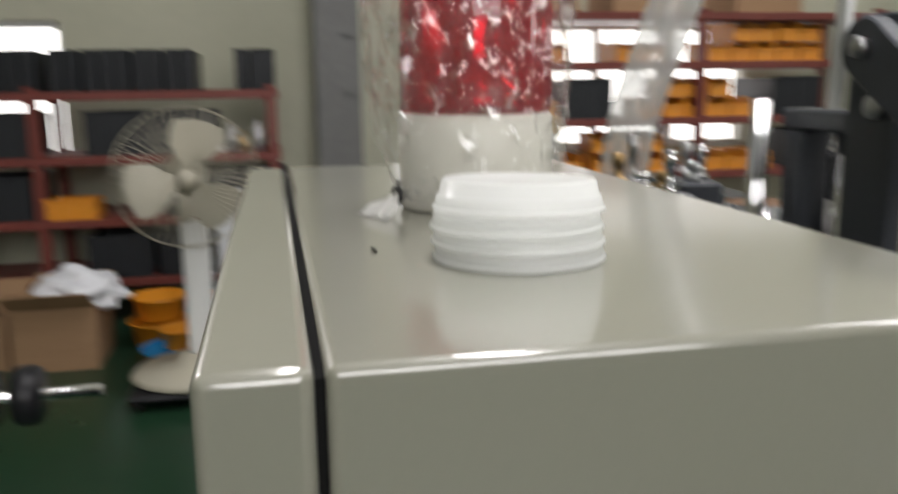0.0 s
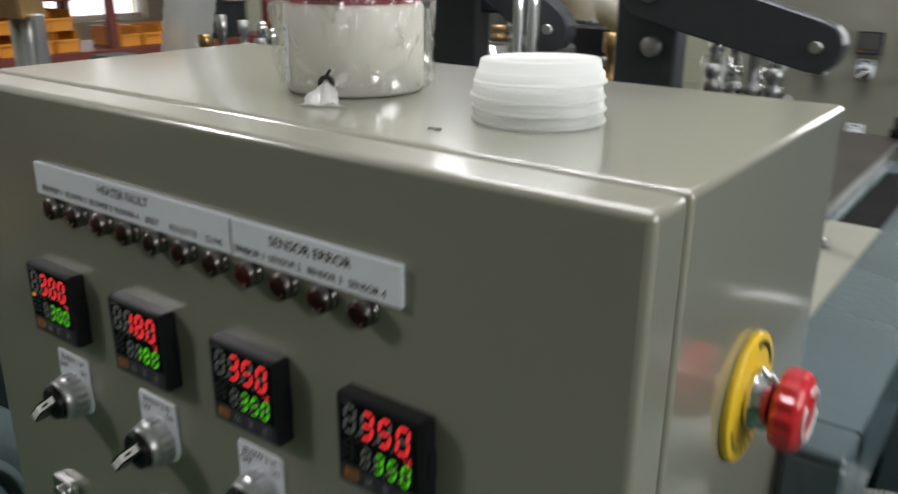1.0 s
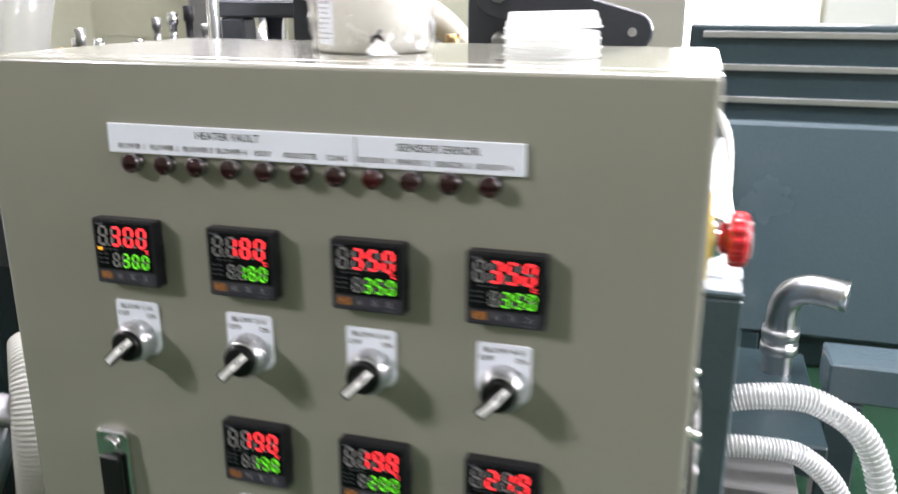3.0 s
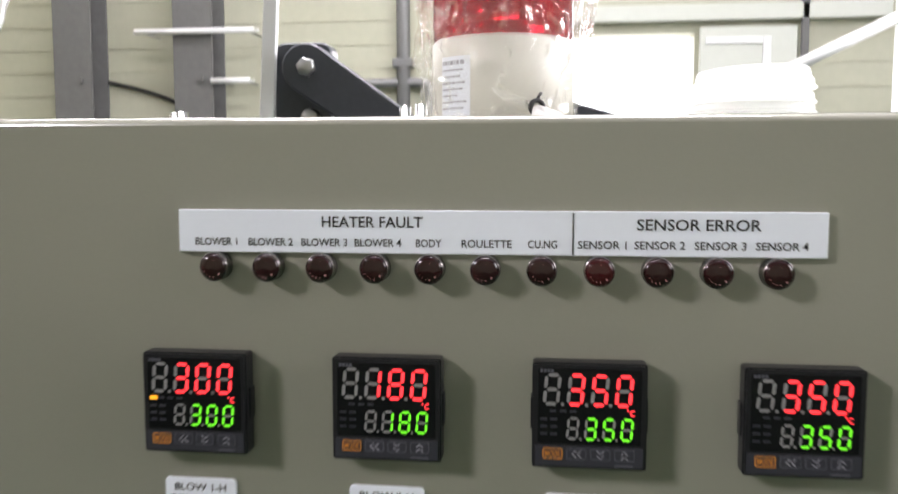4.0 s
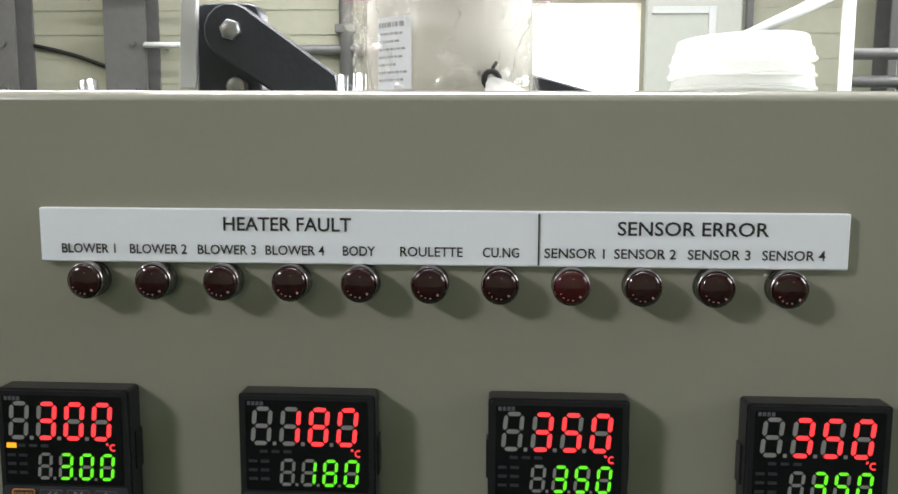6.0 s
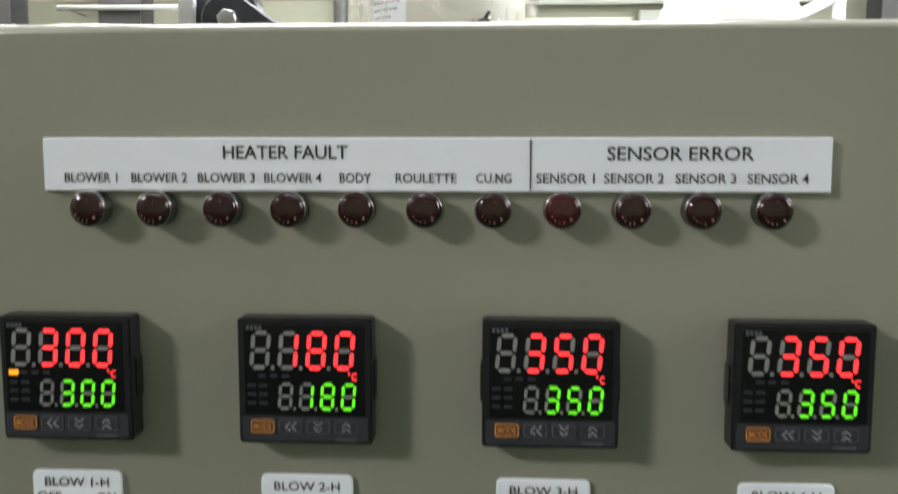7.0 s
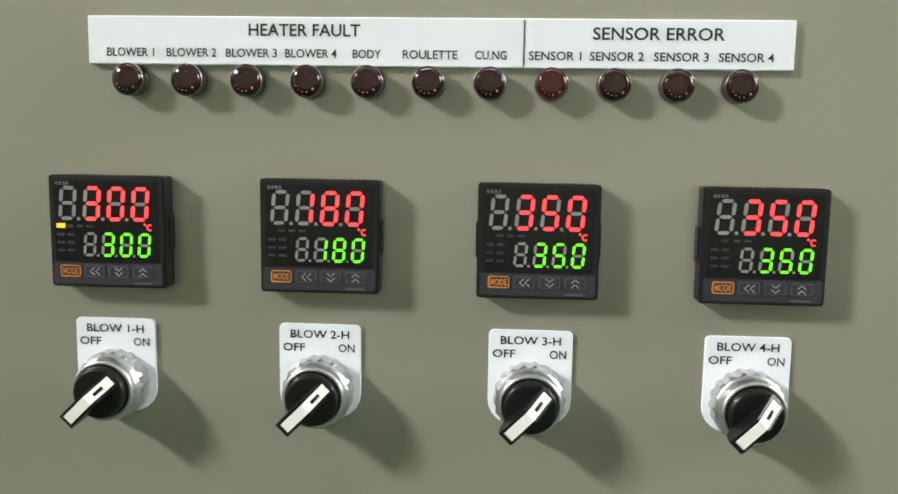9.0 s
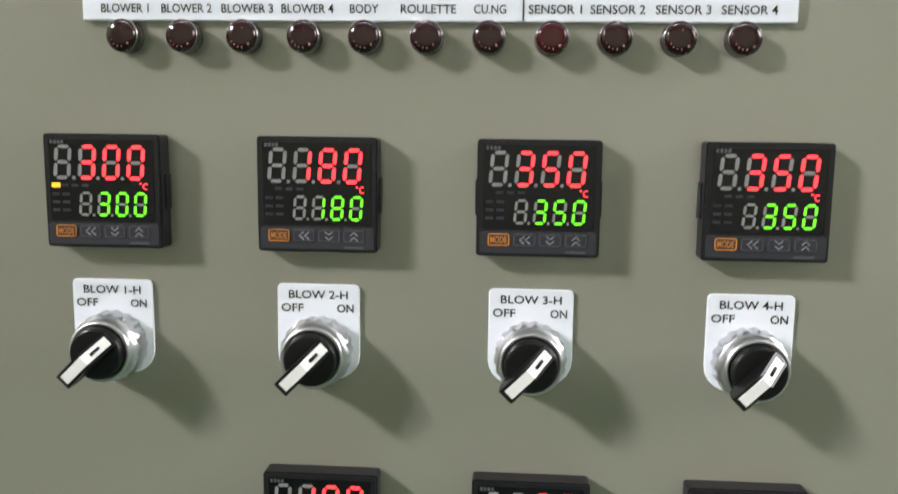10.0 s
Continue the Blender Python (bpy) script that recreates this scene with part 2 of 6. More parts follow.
BLUEFILM = mat("bright_blue_film", (0.02, 0.28, 0.62), 0.25, scale=25, vary=0.25, bump=0.4)
IVORY = mat("ivory_fan_plastic", (0.47, 0.44, 0.35), 0.4, scale=40, vary=0.05)
SHEET = mat("white_plastic_sheet", (0.72, 0.73, 0.76), 0.35, scale=30, vary=0.06, bump=0.5)
BEIGE = mat("beige_casting", (0.25, 0.25, 0.205), 0.45, scale=60, vary=0.08)
BROWNPLATE = mat("dark_bronze_plate", (0.075, 0.066, 0.06), 0.35, metal=0.5, scale=70, vary=0.2, bump=0.05)
COPPER = mat("dull_copper_block", (0.32, 0.14, 0.08), 0.4, metal=0.7, scale=60, vary=0.25)
BRASS = mat("dull_brass", (0.45, 0.30, 0.14), 0.35, metal=1.0, scale=60, vary=0.2)
HOSE = mat("ribbed_grey_hose", (0.50, 0.50, 0.46), 0.45, scale=60, vary=0.08)
CABLE = mat("black_cable", (0.015, 0.015, 0.015), 0.5)
PALECABLE = mat("pale_cable", (0.40, 0.39, 0.36), 0.5)
DOORLEAF = mat("pale_grey_door_sheet", (0.58, 0.60, 0.54), 0.45, scale=20, vary=0.05)
DAYGLOW = mat("daylight_beyond", (0.8, 0.8, 0.8), 0.9, emit=(1.0, 1.0, 0.99), emit_power=5.0)
WHITELIT = mat("lit_white_pilot_lens", (0.8, 0.8, 0.78), 0.2, emit=(1, 0.97, 0.92), emit_power=1.6)
GREENLIT = mat("lit_green_pilot_lens", (0.02, 0.5, 0.25), 0.2, emit=(0.05, 0.9, 0.25), emit_power=0.7)
WHITEPAINT = mat("white_painted_tube", (0.74, 0.75, 0.74), 0.4, scale=60, vary=0.04)
GALV = mat("grey_conduit", (0.22, 0.22, 0.22), 0.45, metal=0.4, scale=60, vary=0.15)

# ---------- building blocks ----------


def box(bm, x0, x1, y0, y1, z0, z1, bevel=0.0, seg=2, mi=0):
    vs = [bm.verts.new((x, y, z)) for x in (x0, x1) for y in (y0, y1) for z in (z0, z1)]
    fs = []
    for q in ((0, 1, 3, 2), (4, 6, 7, 5), (0, 4, 5, 1), (2, 3, 7, 6), (0, 2, 6, 4), (1, 5, 7, 3)):
        fs.append(bm.faces.new([vs[i] for i in q]))
    if bevel:
        es = list({e for f in fs for e in f.edges})
        r = bmesh.ops.bevel(bm, geom=es, offset=bevel, segments=seg, affect='EDGES', profile=0.5)
        fs = [f for f in r["faces"]] + [f for f in fs if f.is_valid]
    for f in fs:
        f.material_index = mi
    return bm


def basis(d):
    d = Vector(d).normalized()
    u = d.orthogonal().normalized()
    return u, d.cross(u), d


def cyl(bm, a, b, r0, r1=None, seg=20, mi=0, cap=True):
    r1 = r0 if r1 is None else r1
    a, b = Vector(a), Vector(b)
    u, v, _ = basis(b - a)
    rings = []
    for p, r in ((a, r0), (b, r1)):
        rings.append([bm.verts.new(p + r * (math.cos(2 * math.pi * i / seg) * u + math.sin(2 * math.pi * i / seg) * v)) for i in range(seg)])
    for i in range(seg):
        f = bm.faces.new((rings[0][i], rings[0][(i + 1) % seg], rings[1][(i + 1) % seg], rings[1][i]))
        f.smooth, f.material_index = True, mi
    if cap:
        bm.faces.new(rings[0][::-1]).material_index = mi
        bm.faces.new(rings[1]).material_index = mi
    return bm


def lathe(bm, centre, axis, profile, seg=32, mi=0, close=True):
    """profile: (radius, distance along the axis)."""
    c = Vector(centre)
    u, v, d = basis(axis)
    rings = []
    for r, h in profile:
        rings.append([bm.verts.new(c + h * d + max(r, 1e-5) * (math.cos(2 * math.pi * i / seg) * u + math.sin(2 * math.pi * i / seg) * v)) for i in range(seg)])
    for k in range(len(rings) - 1):
        for i in range(seg):
            f = bm.faces.new((rings[k][i], rings[k][(i + 1) % seg], rings[k + 1][(i + 1) % seg], rings[k + 1][i]))
            f.smooth, f.material_index = True, mi
    if close:
        bm.faces.new(rings[0][::-1]).material_index = mi
        bm.faces.new(rings[-1]).material_index = mi
    return bm


def curve_points(pts, n=8):
    """A smooth line through the points."""
    P = [Vector(p) for p in pts]
    P = [2 * P[0] - P[1]] + P + [2 * P[-1] - P[-2]]
    out = []
    for i in range(1, len(P) - 2):
        for k in range(n):
            t = k / n
            a, b, c, d = P[i - 1], P[i], P[i + 1], P[i + 2]
            out.append(0.5 * ((2 * b) + (c - a) * t + (2 * a - 5 * b + 4 * c - d) * t * t + (3 * b - a - 3 * c + d) * t ** 3))
    out.append(P[-2])
    return out


def tube(bm, pts, r, seg=10, mi=0, rib=0.0, smooth=True, closed=False):
    P = [Vector(p) for p in pts]
    n = len(P)
    rings = []
    u = None
    for i, p in enumerate(P):
        d = (P[(i + 1) % n] - P[i - 1]) if closed else (P[min(i + 1, n - 1)] - P[max(i - 1, 0)])
        d.normalize()
        u = d.orthogonal().normalized() if u is None else (u - u.dot(d) * d).normalized()
        v = d.cross(u)
        rr = r * (1 + rib * (1 if i % 2 else -1)) if rib else r
        rings.append([bm.verts.new(p + rr * (math.cos(2 * math.pi * k / seg) * u + math.sin(2 * math.pi * k / seg) * v)) for k in range(seg)])
    for i in range(n if closed else n - 1):
        a, b = rings[i], rings[(i + 1) % n]
        for k in range(seg):
            f = bm.faces.new((a[k], a[(k + 1) % seg], b[(k + 1) % seg], b[k]))
            f.smooth, f.material_index = smooth, mi
    if not closed:
        bm.faces.new(rings[0][::-1]).material_index = mi
        bm.faces.new(rings[-1]).material_index = mi
    return bm


def prism(bm, outline, y0, y1, mi=0, bevel=0.0):
    """A plate in the xz plane, from y0 to y1."""
    a = [bm.verts.new((x, y0, z)) for x, z in outline]
    b = [bm.verts.new((x, y1, z)) for x, z in outline]
    n = len(a)
    fs = [bm.faces.new(a), bm.faces.new(b[::-1])]
    for i in range(n):
        fs.append(bm.faces.new((a[i], b[i], b[(i + 1) % n], a[(i + 1) % n])))
    bmesh.ops.recalc_face_normals(bm, faces=fs)
    if bevel:
        es = [e for e in fs[0].edges] + [e for e in fs[1].edges]
        bmesh.ops.bevel(bm, geom=es, offset=bevel, segments=1, affect='EDGES')
    for f in fs:
        if f.is_valid:
            f.material_index = mi
    return bm


def rounded(x0, x1, z0, z1, r, rb=None, n=5):
    """Outline of a rectangle with rounded corners, rb at the bottom."""
    rb = r if rb is None else rb
    out = []
    for cx, cz, q, a0 in ((x1 - r, z1 - r, r, 0), (x0 + r, z1 - r, r, 90), (x0 + rb, z0 + rb, rb, 180), (x1 - rb, z0 + rb, rb, 270)):
        for i in range(n + 1):
            a = radians(a0 + 90 * i / n)
            out.append((cx + q * math.cos(a), cz + q * math.sin(a)))
    return out


def part(name, bm, material, parent=None, label="", fix=True):
    """Links a bmesh as one mesh object under a thing or a part."""
    me = bpy.data.meshes.new(name)
    if fix:
        bmesh.ops.recalc_face_normals(bm, faces=bm.faces[:])
    bm.to_mesh(me)
    bm.free()
    for one in (material if isinstance(material, (list, tuple)) else [material]):
        me.materials.append(one)
    ob = new(name, me)
    if parent:
        ob.parent = parent
    if label:
        tagged(ob, label)
    return ob


def thing(name, label, category, at=(0, 0, 0), group="", turn=0):
    ob = new(name)
    ob.empty_display_size = 0.02
    ob.matrix_basis = pose(*at, 0, 0, turn)
    return tagged(ob, label, category, group)


def B():
    return bmesh.new()


def lettering(body, cx, cz, w, h, y, parent, material=None, depth=0.0):
    """Printed words, w wide and h high, about (cx, cz), facing -y."""
    cu = bpy.data.curves.new("words", 'FONT')
    cu.body = body
    cu.resolution_u = 3
    cu.offset = 0.012
    tmp = new("words", cu)
    bpy.context.view_layer.update()
    me = bpy.data.meshes.new_from_object(tmp.evaluated_get(bpy.context.evaluated_depsgraph_get()))
    bpy.data.objects.remove(tmp)
    xs = [v.co.x for v in me.vertices]
    ys = [v.co.y for v in me.vertices]
    ax, bx, ay, by = min(xs), max(xs), min(ys), max(ys)
    for v in me.vertices:
        v.co = ((v.co.x - (ax + bx) / 2) / (bx - ax) * w + cx, y, (v.co.y - (ay + by) / 2) / (by - ay) * h + cz)
    me.materials.clear()
    me.materials.append(material or INK)
    ob = new("lettering", me)
    ob.parent = parent
    return ob

# ---------- the hall ----------
XW, XE, YS, YN, ZC = -3.7, 4.0, -4.5, 4.6, 3.7


def wall_with_openings(name, along, at, lo, hi, top, thick, openings, outward):
    """A clad wall with real openings (a0, a1, z0, z1); along: the axis that it runs on."""
    cuts = sorted(openings)
    bm = B()

    def piece(a0, a1, z0, z1):
        if a1 - a0 < 1e-4 or z1 - z0 < 1e-4:
            return
        o0, o1 = (at, at + thick * outward) if outward > 0 else (at - thick, at)
        if along == 'x':
            box(bm, a0, a1, o0, o1, z0, z1)
        else:
            box(bm, o0, o1, a0, a1, z0, z1)
    a = lo
    for a0, a1, z0, z1 in cuts:
        piece(a, a0, 0, top)
        piece(a0, a1, 0, z0)
        piece(a0, a1, z1, top)
        a = a1
    piece(a, hi, 0, top)
    return tagged(part(name, bm, WALLPANEL), "cream corrugated cladding wall of the factory hall", "wall", kind="structure")


bm = B()
box(bm, XW - 0.3, XE + 0.3, YS - 0.3, YN + 0.3, -0.1, 0.0)
tagged(part("floor", bm, GREEN), "dark green glossy epoxy factory floor", "floor", kind="structure")
bm = B()
box(bm, XW - 0.3, XE + 0.3, YS - 0.3, YN + 0.3, ZC, ZC + 0.1)
tagged(part("ceiling", bm, PLASTER), "pale sheet ceiling of the hall", "ceiling", kind="structure")
# the first west opening is unseen, sized to shape the sun on the cabinet
wall_with_openings("wall_west", 'y', XW, YS, YN, ZC, 0.15, [(-4.1, -2.12, 2.93, 3.6), (-1.42, -0.92, 0.62, 1.28), (1.3, 2.6, 0.62, 1.27)], -1)
wall_with_openings("wall_north", 'x', YN, XW, XE, ZC, 0.15, [(-3.65, -2.0, 2.35, 3.5), (0.22, 0.968, 0.0, 1.69)], 1)
# unseen east opening, added to let side fill in
wall_with_openings("wall_east", 'y', XE, YS, YN, ZC, 0.15, [(-1.1, 1.9, 1.6, 3.0)], 1)
wall_with_openings("wall_south", 'x', YS, XW, XE, ZC, 0.15, [], -1)

# ribs of the cladding
for i in range(26):
    bm = B()
    z = 0.12 + 0.14 * i
    for x0, x1 in ((-1.95 if 2.31 < z < 3.52 else XW, 0.2), (1.02, XE)):
        box(bm, x0, x1, YN - 0.006, YN - 0.001, z, z + 0.012)
    if z > 1.70:
        box(bm, 0.2, 1.02, YN - 0.006, YN - 0.001, z, z + 0.012)
    tagged(part("trim", bm, WALLPANEL), "cream rib of the wall cladding", "trim", kind="structure")

# daylight outside the openings; the east pane is unseen, added as side fill
for nm, x0, x1, y0, y1, z0, z1 in (("backdrop", XW - 0.5, XW - 0.48, -1.48, 3.2, 0.4, 1.39), ("backdrop", -0.6, 1.9, YN + 0.8, YN + 0.82, -0.05, 2.6),
                                   ("backdrop", -4.6, -1.2, YN + 0.8, YN + 0.82, 1.8, 4.2),
                                   ("backdrop", XE + 0.8, XE + 0.82, -1.6, 2.4, 1.0, 3.6)):
    bm = B()
    box(bm, x0, x1, y0, y1, z0, z1)
    tagged(part(nm, bm, DAYGLOW), "bright overcast daylight beyond the opening", "daylight", kind="structure")

# window frames and louvred panes in the west wall
# the first of these frames the unseen opening added for the sun
for k, (y0, y1, z0, z1, nv) in enumerate(((-4.1, -2.12, 2.93, 3.6, 2), (-1.42, -0.92, 0.62, 1.28, 1), (1.3, 2.6, 0.62, 1.27, 3))):
    w = tagged(new("window_%d" % (k + 1)), "white framed factory window full of daylight", "window", kind="structure")
    w.location = (XW, 0, 0)
    for i in range(nv + 1):
        y = y0 + (y1 - y0) * i / nv
        bm = B()
        box(bm, -0.09, -0.04, max(y0, y - 0.02), min(y1, y + 0.02), z0, z1, 0.004, 1)
        part("window_frame", bm, WHITEPAINT, w)
    for z in (z0, z1 - 0.03):
        bm = B()
        box(bm, -0.085, -0.045, y0, y1, z, z + 0.03, 0.004, 1)
        part("window_frame", bm, WHITEPAINT, w)


def steel_column(x, y, turn, w=0.2, d=0.2):
    c = thing("steel_column", "grey primed steel column against the wall", "column", (x, y, 0), "hall columns", turn)
    bm = B()
    box(bm, -w / 2, w / 2, -d, -d + 0.014, 0, ZC, 0.002, 1)
    part("flange", bm, COLUMNGREY, c)
    bm = B()
    box(bm, -w / 2, w / 2, -0.014, 0, 0, ZC, 0.002, 1)
    part("flange", bm, COLUMNGREY, c)
    bm = B()
    box(bm, -0.006, 0.006, -d + 0.014, -0.014, 0, ZC)
    part("web", bm, COLUMNGREY, c)
    for z in (0.95, 1.2, 1.45):
        bm = B()
        cyl(bm, (0.05, -d, z), (0.05, -d - 0.02, z), 0.018, seg=6)
        part("bolt", bm, COLUMNGREY, c)
    return c


steel_column(XW + 0.25, 0.32, 90, 0.2)
for x in (-2.67, -1.92):
    steel_column(x, YN - 0.01, 0, 0.24)
steel_column(2.35, YN - 0.01, 0, 0.2)

# conduit along the north wall
c = thing("wall_conduit", "grey steel conduit clipped to the wall", "conduit", (0, YN - 0.04, 0))
bm = B()
tube(bm, curve_points([(-1.05, 0, 1.43), (-0.8, 0, 1.43), (-0.60, 0, 1.43), (-0.55, 0, 1.40), (-0.54, 0, 1.3), (-0.54, 0, 0.2)], 6), 0.03)
part("pipe", bm, GALV, c)
bm = B()
tube(bm, [(-0.70, 0.0, 0.1), (-0.70, 0, ZC)], 0.04)
part("pipe", bm, GALV, c)
for z in (1.52, 2.3):
    bm = B()
    box(bm, -0.76, -0.64, -0.04, 0.04, z, z + 0.05, 0.006, 1)
    part("clamp", bm, GALV, c)

# white tube lights and cable on the north wall
for x0, x1, z in ((-2.25, -1.53, 1.72), (-1.79, -1.56, 1.435)):
    t = thing("wall_tube_light", "white tube light fitting on the wall", "light fitting", (0, YN - 0.25, 0), "wall tube lights")
    bm = B()
    tube(bm, [(x0, 0, z), (x1, 0, z)], 0.016, 12)
    part("tube", bm, WHITEPAINT, t)
    bm = B()
    box(bm, x0 - 0.02, x1 + 0.02, 0.014, 0.034, z - 0.006, z + 0.006, 0.003, 1)
    part("batten", bm, WHITEPAINT, t)
    for x in (x0 + 0.03, x1 - 0.05):
        bm = B()
        box(bm, x, x + 0.012, 0.034, 0.245, z - 0.004, z + 0.004, 0.001, 1)
        part("stand_off", bm, GALV, t)
bm = B()
tube(bm, curve_points([(-2.55, YN - 0.02, 1.46), (-2.3, YN - 0.02, 1.40), (-2.05, YN - 0.02, 1.31), (-1.9, YN - 0.02, 1.26)], 6), 0.012, 8)
tagged(part("wall_cable", bm, CABLE), "dark cable sagging along the cream wall", "cable")

# door leaf beside the bright opening
d = tagged(new("door_1"), "pale grey sheet door slid open beside the bright doorway", "door", kind="structure")
d.location = (0, YN - 0.05, 0)
bm = B()
box(bm, 0.99, 1.52, 0, 0.035, 0.01, 1.72, 0.006, 1)
part("leaf", bm, DOORLEAF, d)
for x0, x1, z0, z1 in ((1.33, 1.375, 0.06, 1.66), (1.02, 1.33, 1.62, 1.66)):
    bm = B()
    box(bm, x0, x1, -0.012, 0.0, z0, z1, 0.003, 1)
    part("door_rail", bm, WHITEPAINT, d)
bm = B()
box(bm, 1.53, 1.57, -0.03, 0.0, 0.02, 2.6, 0.004, 1)
part("door_post", bm, COLUMNGREY, d)
bm = B()
box(bm, 0.1, 2.0, -0.03, 0.0, 1.75, 1.84, 0.004, 1)
part("door_track", bm, DOORLEAF, d)

# white stay and pipes at the far right of the hall
s = thing("white_stay_frame", "white painted tubular stay frame standing on the floor", "frame", (0, 0, 0))
bm = B()
tube(bm, [(1.153, 2.2, 0.0), (1.153, 2.2, 1.7)], 0.018, 12)
part("post", bm, WHITEPAINT, s)
bm = B()
tube(bm, [(0.78, 2.2, 1.165), (1.15, 2.2, 1.345)], 0.017, 12)
part("stay", bm, WHITEPAINT, s)
bm = B()
box(bm, 1.03, 1.28, 2.05, 2.35, 0.0, 0.02, 0.004, 1)
part("base_plate", bm, WHITEPAINT, s)
p = thing("rail_pipes", "grey guard rail of two steel pipes", "rail", (0, 2.6, 0))
for z in (1.11, 1.20):
    bm = B()
    tube(bm, [(1.3, 0, z), (2.6, 0, z)], 0.02, 10)
    part("pipe", bm, GALV, p)
for x in (1.5, 2.5):
    bm = B()
    tube(bm, [(x, 0, 0), (x, 0, 1.20)], 0.022, 10)
    part("post", bm, GALV, p)

# ---------- control cabinet ----------
CX0, CX1, DT, BY, BB, CH = -0.102, 0.380, 0.0285, 0.0311, 0.2505, 0.92


def control_cabinet(at, label, CH=CH):
    c = thing("control_cabinet", label, "electrical cabinet", at)
    bm = B()
    box(bm, CX0, CX1, 0, DT, 0.10, CH, 0.0036, 3)
    for f in bm.faces:
        f.smooth = f.calc_area() < 0.004
    door = part("door", bm, PAINT, c)
    # black filler puts the dark of the gap between door and body
    bm = B()
    box(bm, CX0 + 0.004, CX1 - 0.004, DT - 0.004, BY + 0.006, 0.11, CH - 0.004)
    part("door_gap_fill", bm, GAP, c)
    bm = B()
    box(bm, CX0, CX1, BY, BB, 0.10, CH, 0.003, 3)
    for f in bm.faces:
        f.smooth = f.calc_area() < 0.004
    part("body", bm, PAINT, c)
    bm = B()
    box(bm, CX0 + 0.02, CX1 - 0.02, 0.034, BB - 0.01, 0.0, 0.099, 0.004, 1)
    part("plinth", bm, SLATE, c)
    return c, door


def cabinet_handle(door):
    bm = B()
    prism(bm, rounded(-0.039, -0.012, 0.533, 0.652, 0.004), -0.006, -0.0002, bevel=0.001)
    hp = part("latch_handle", bm, CHROME, door, "chrome flush lever handle with a black grip")
    bm = B()
    prism(bm, rounded(-0.0345, -0.0165, 0.540, 0.634, 0.003), -0.011, -0.006, bevel=0.0012)
    part("grip", bm, KNOB, hp)
    bm = B()
    cyl(bm, (-0.0255, -0.006, 0.642), (-0.0255, -0.010, 0.642), 0.006)
    part("lock_barrel", bm, CHROME, hp)


def vent_grille(c):
    """Round wire finger guard over a fan opening in the side of the cabinet."""
    yc, zc, x = 0.1053, 0.6325, CX1
    # black disc on the closed panel, coloured as the shade of a hole
    bm = B()
    cyl(bm, (x + 0.0003, yc, zc), (x + 0.0011, yc, zc), 0.054, seg=48)
    g = part("fan_opening_shade", bm, GAP, c, "black disc for the shade inside the round fan opening")
    for r in (0.012, 0.0205, 0.029, 0.0375, 0.046, 0.0545):
        bm = B()
        tube(bm, [(x + 0.006, yc + r * math.cos(2 * math.pi * k / 40), zc + r * math.sin(2 * math.pi * k / 40)) for k in range(40)], 0.0008, 6, closed=True)
        part("guard_ring", bm, STEEL, g)
    e = 0.05
    for sy in (1, -1):
        bm = B()
        line = [Vector((x + 0.003, yc - e * sy, zc - e)), Vector((x + 0.0085, yc - 0.03 * sy, zc - 0.03)), Vector((x + 0.0085, yc + 0.03 * sy, zc + 0.03)), Vector((x + 0.003, yc + e * sy, zc + e))]
        for p0, p1 in zip(line, line[1:]):
            cyl(bm, p0, p1, 0.0014, seg=8)
        part("guard_brace", bm, CHROME, g)
    for sy in (1, -1):
        for sz in (1, -1):
            bm = B()
            lathe(bm, (x, yc + e * sy, zc + e * sz), (1, 0, 0), [(0.0045, 0), (0.0045, 0.004), (0.003, 0.0075), (0.0, 0.008)], 12, close=False)
            part("bolt", bm, CHROME, g)
    # fan hub and blades behind the guard
    bm = B()
    cyl(bm, (x + 0.0011, yc, zc), (x + 0.002, yc, zc), 0.02, seg=24)
    part("fan_hub", bm, BLACK, g)


cab, cab_door = control_cabinet((0, 0, 0), "pebble grey painted steel control cabinet with glossy top")
cabinet_handle(cab_door)
vent_grille(cab)

# ---------- legend plate ----------
PZ0, PZ1, PW = 0.8604, 0.8794, 0.2775
plate = thing("legend_plate", "white engraved plastic legend plate on the cabinet door", "sign plate")
bm = B()
box(bm, 0, PW, -0.003, -0.0002, PZ0, PZ1, 0.0004, 1)
part("plate", bm, PLATE, plate)
bm = B()
box(bm, 0.1741, 0.1746, -0.0033, -0.0030, PZ0 + 0.0006, PZ1 - 0.0008)
part("dividing_line", bm, INK, plate)
lettering("HEATER FAULT", 0.0879, 0.8742, 0.0446, 0.0048, -0.0032, plate)
lettering("SENSOR ERROR", 0.2259, 0.8738, 0.0502, 0.0048, -0.0032, plate)
for words, x, w in (("BLOWER 1", 0.0174, 0.0193), ("BLOWER 2", 0.0423, 0.0203), ("BLOWER 3", 0.0666, 0.0206), ("BLOWER 4", 0.0905, 0.0206), ("BODY", 0.1128, 0.0112),
                    ("ROULETTE", 0.1378, 0.0215), ("CU.NG", 0.1616, 0.0124), ("SENSOR 1", 0.1865, 0.0203), ("SENSOR 2", 0.2102, 0.0207), ("SENSOR 3", 0.2348, 0.0208), ("SENSOR 4", 0.2594, 0.0208)):
    lettering(words, x, 0.8652, w, 0.0034, -0.0032, plate)


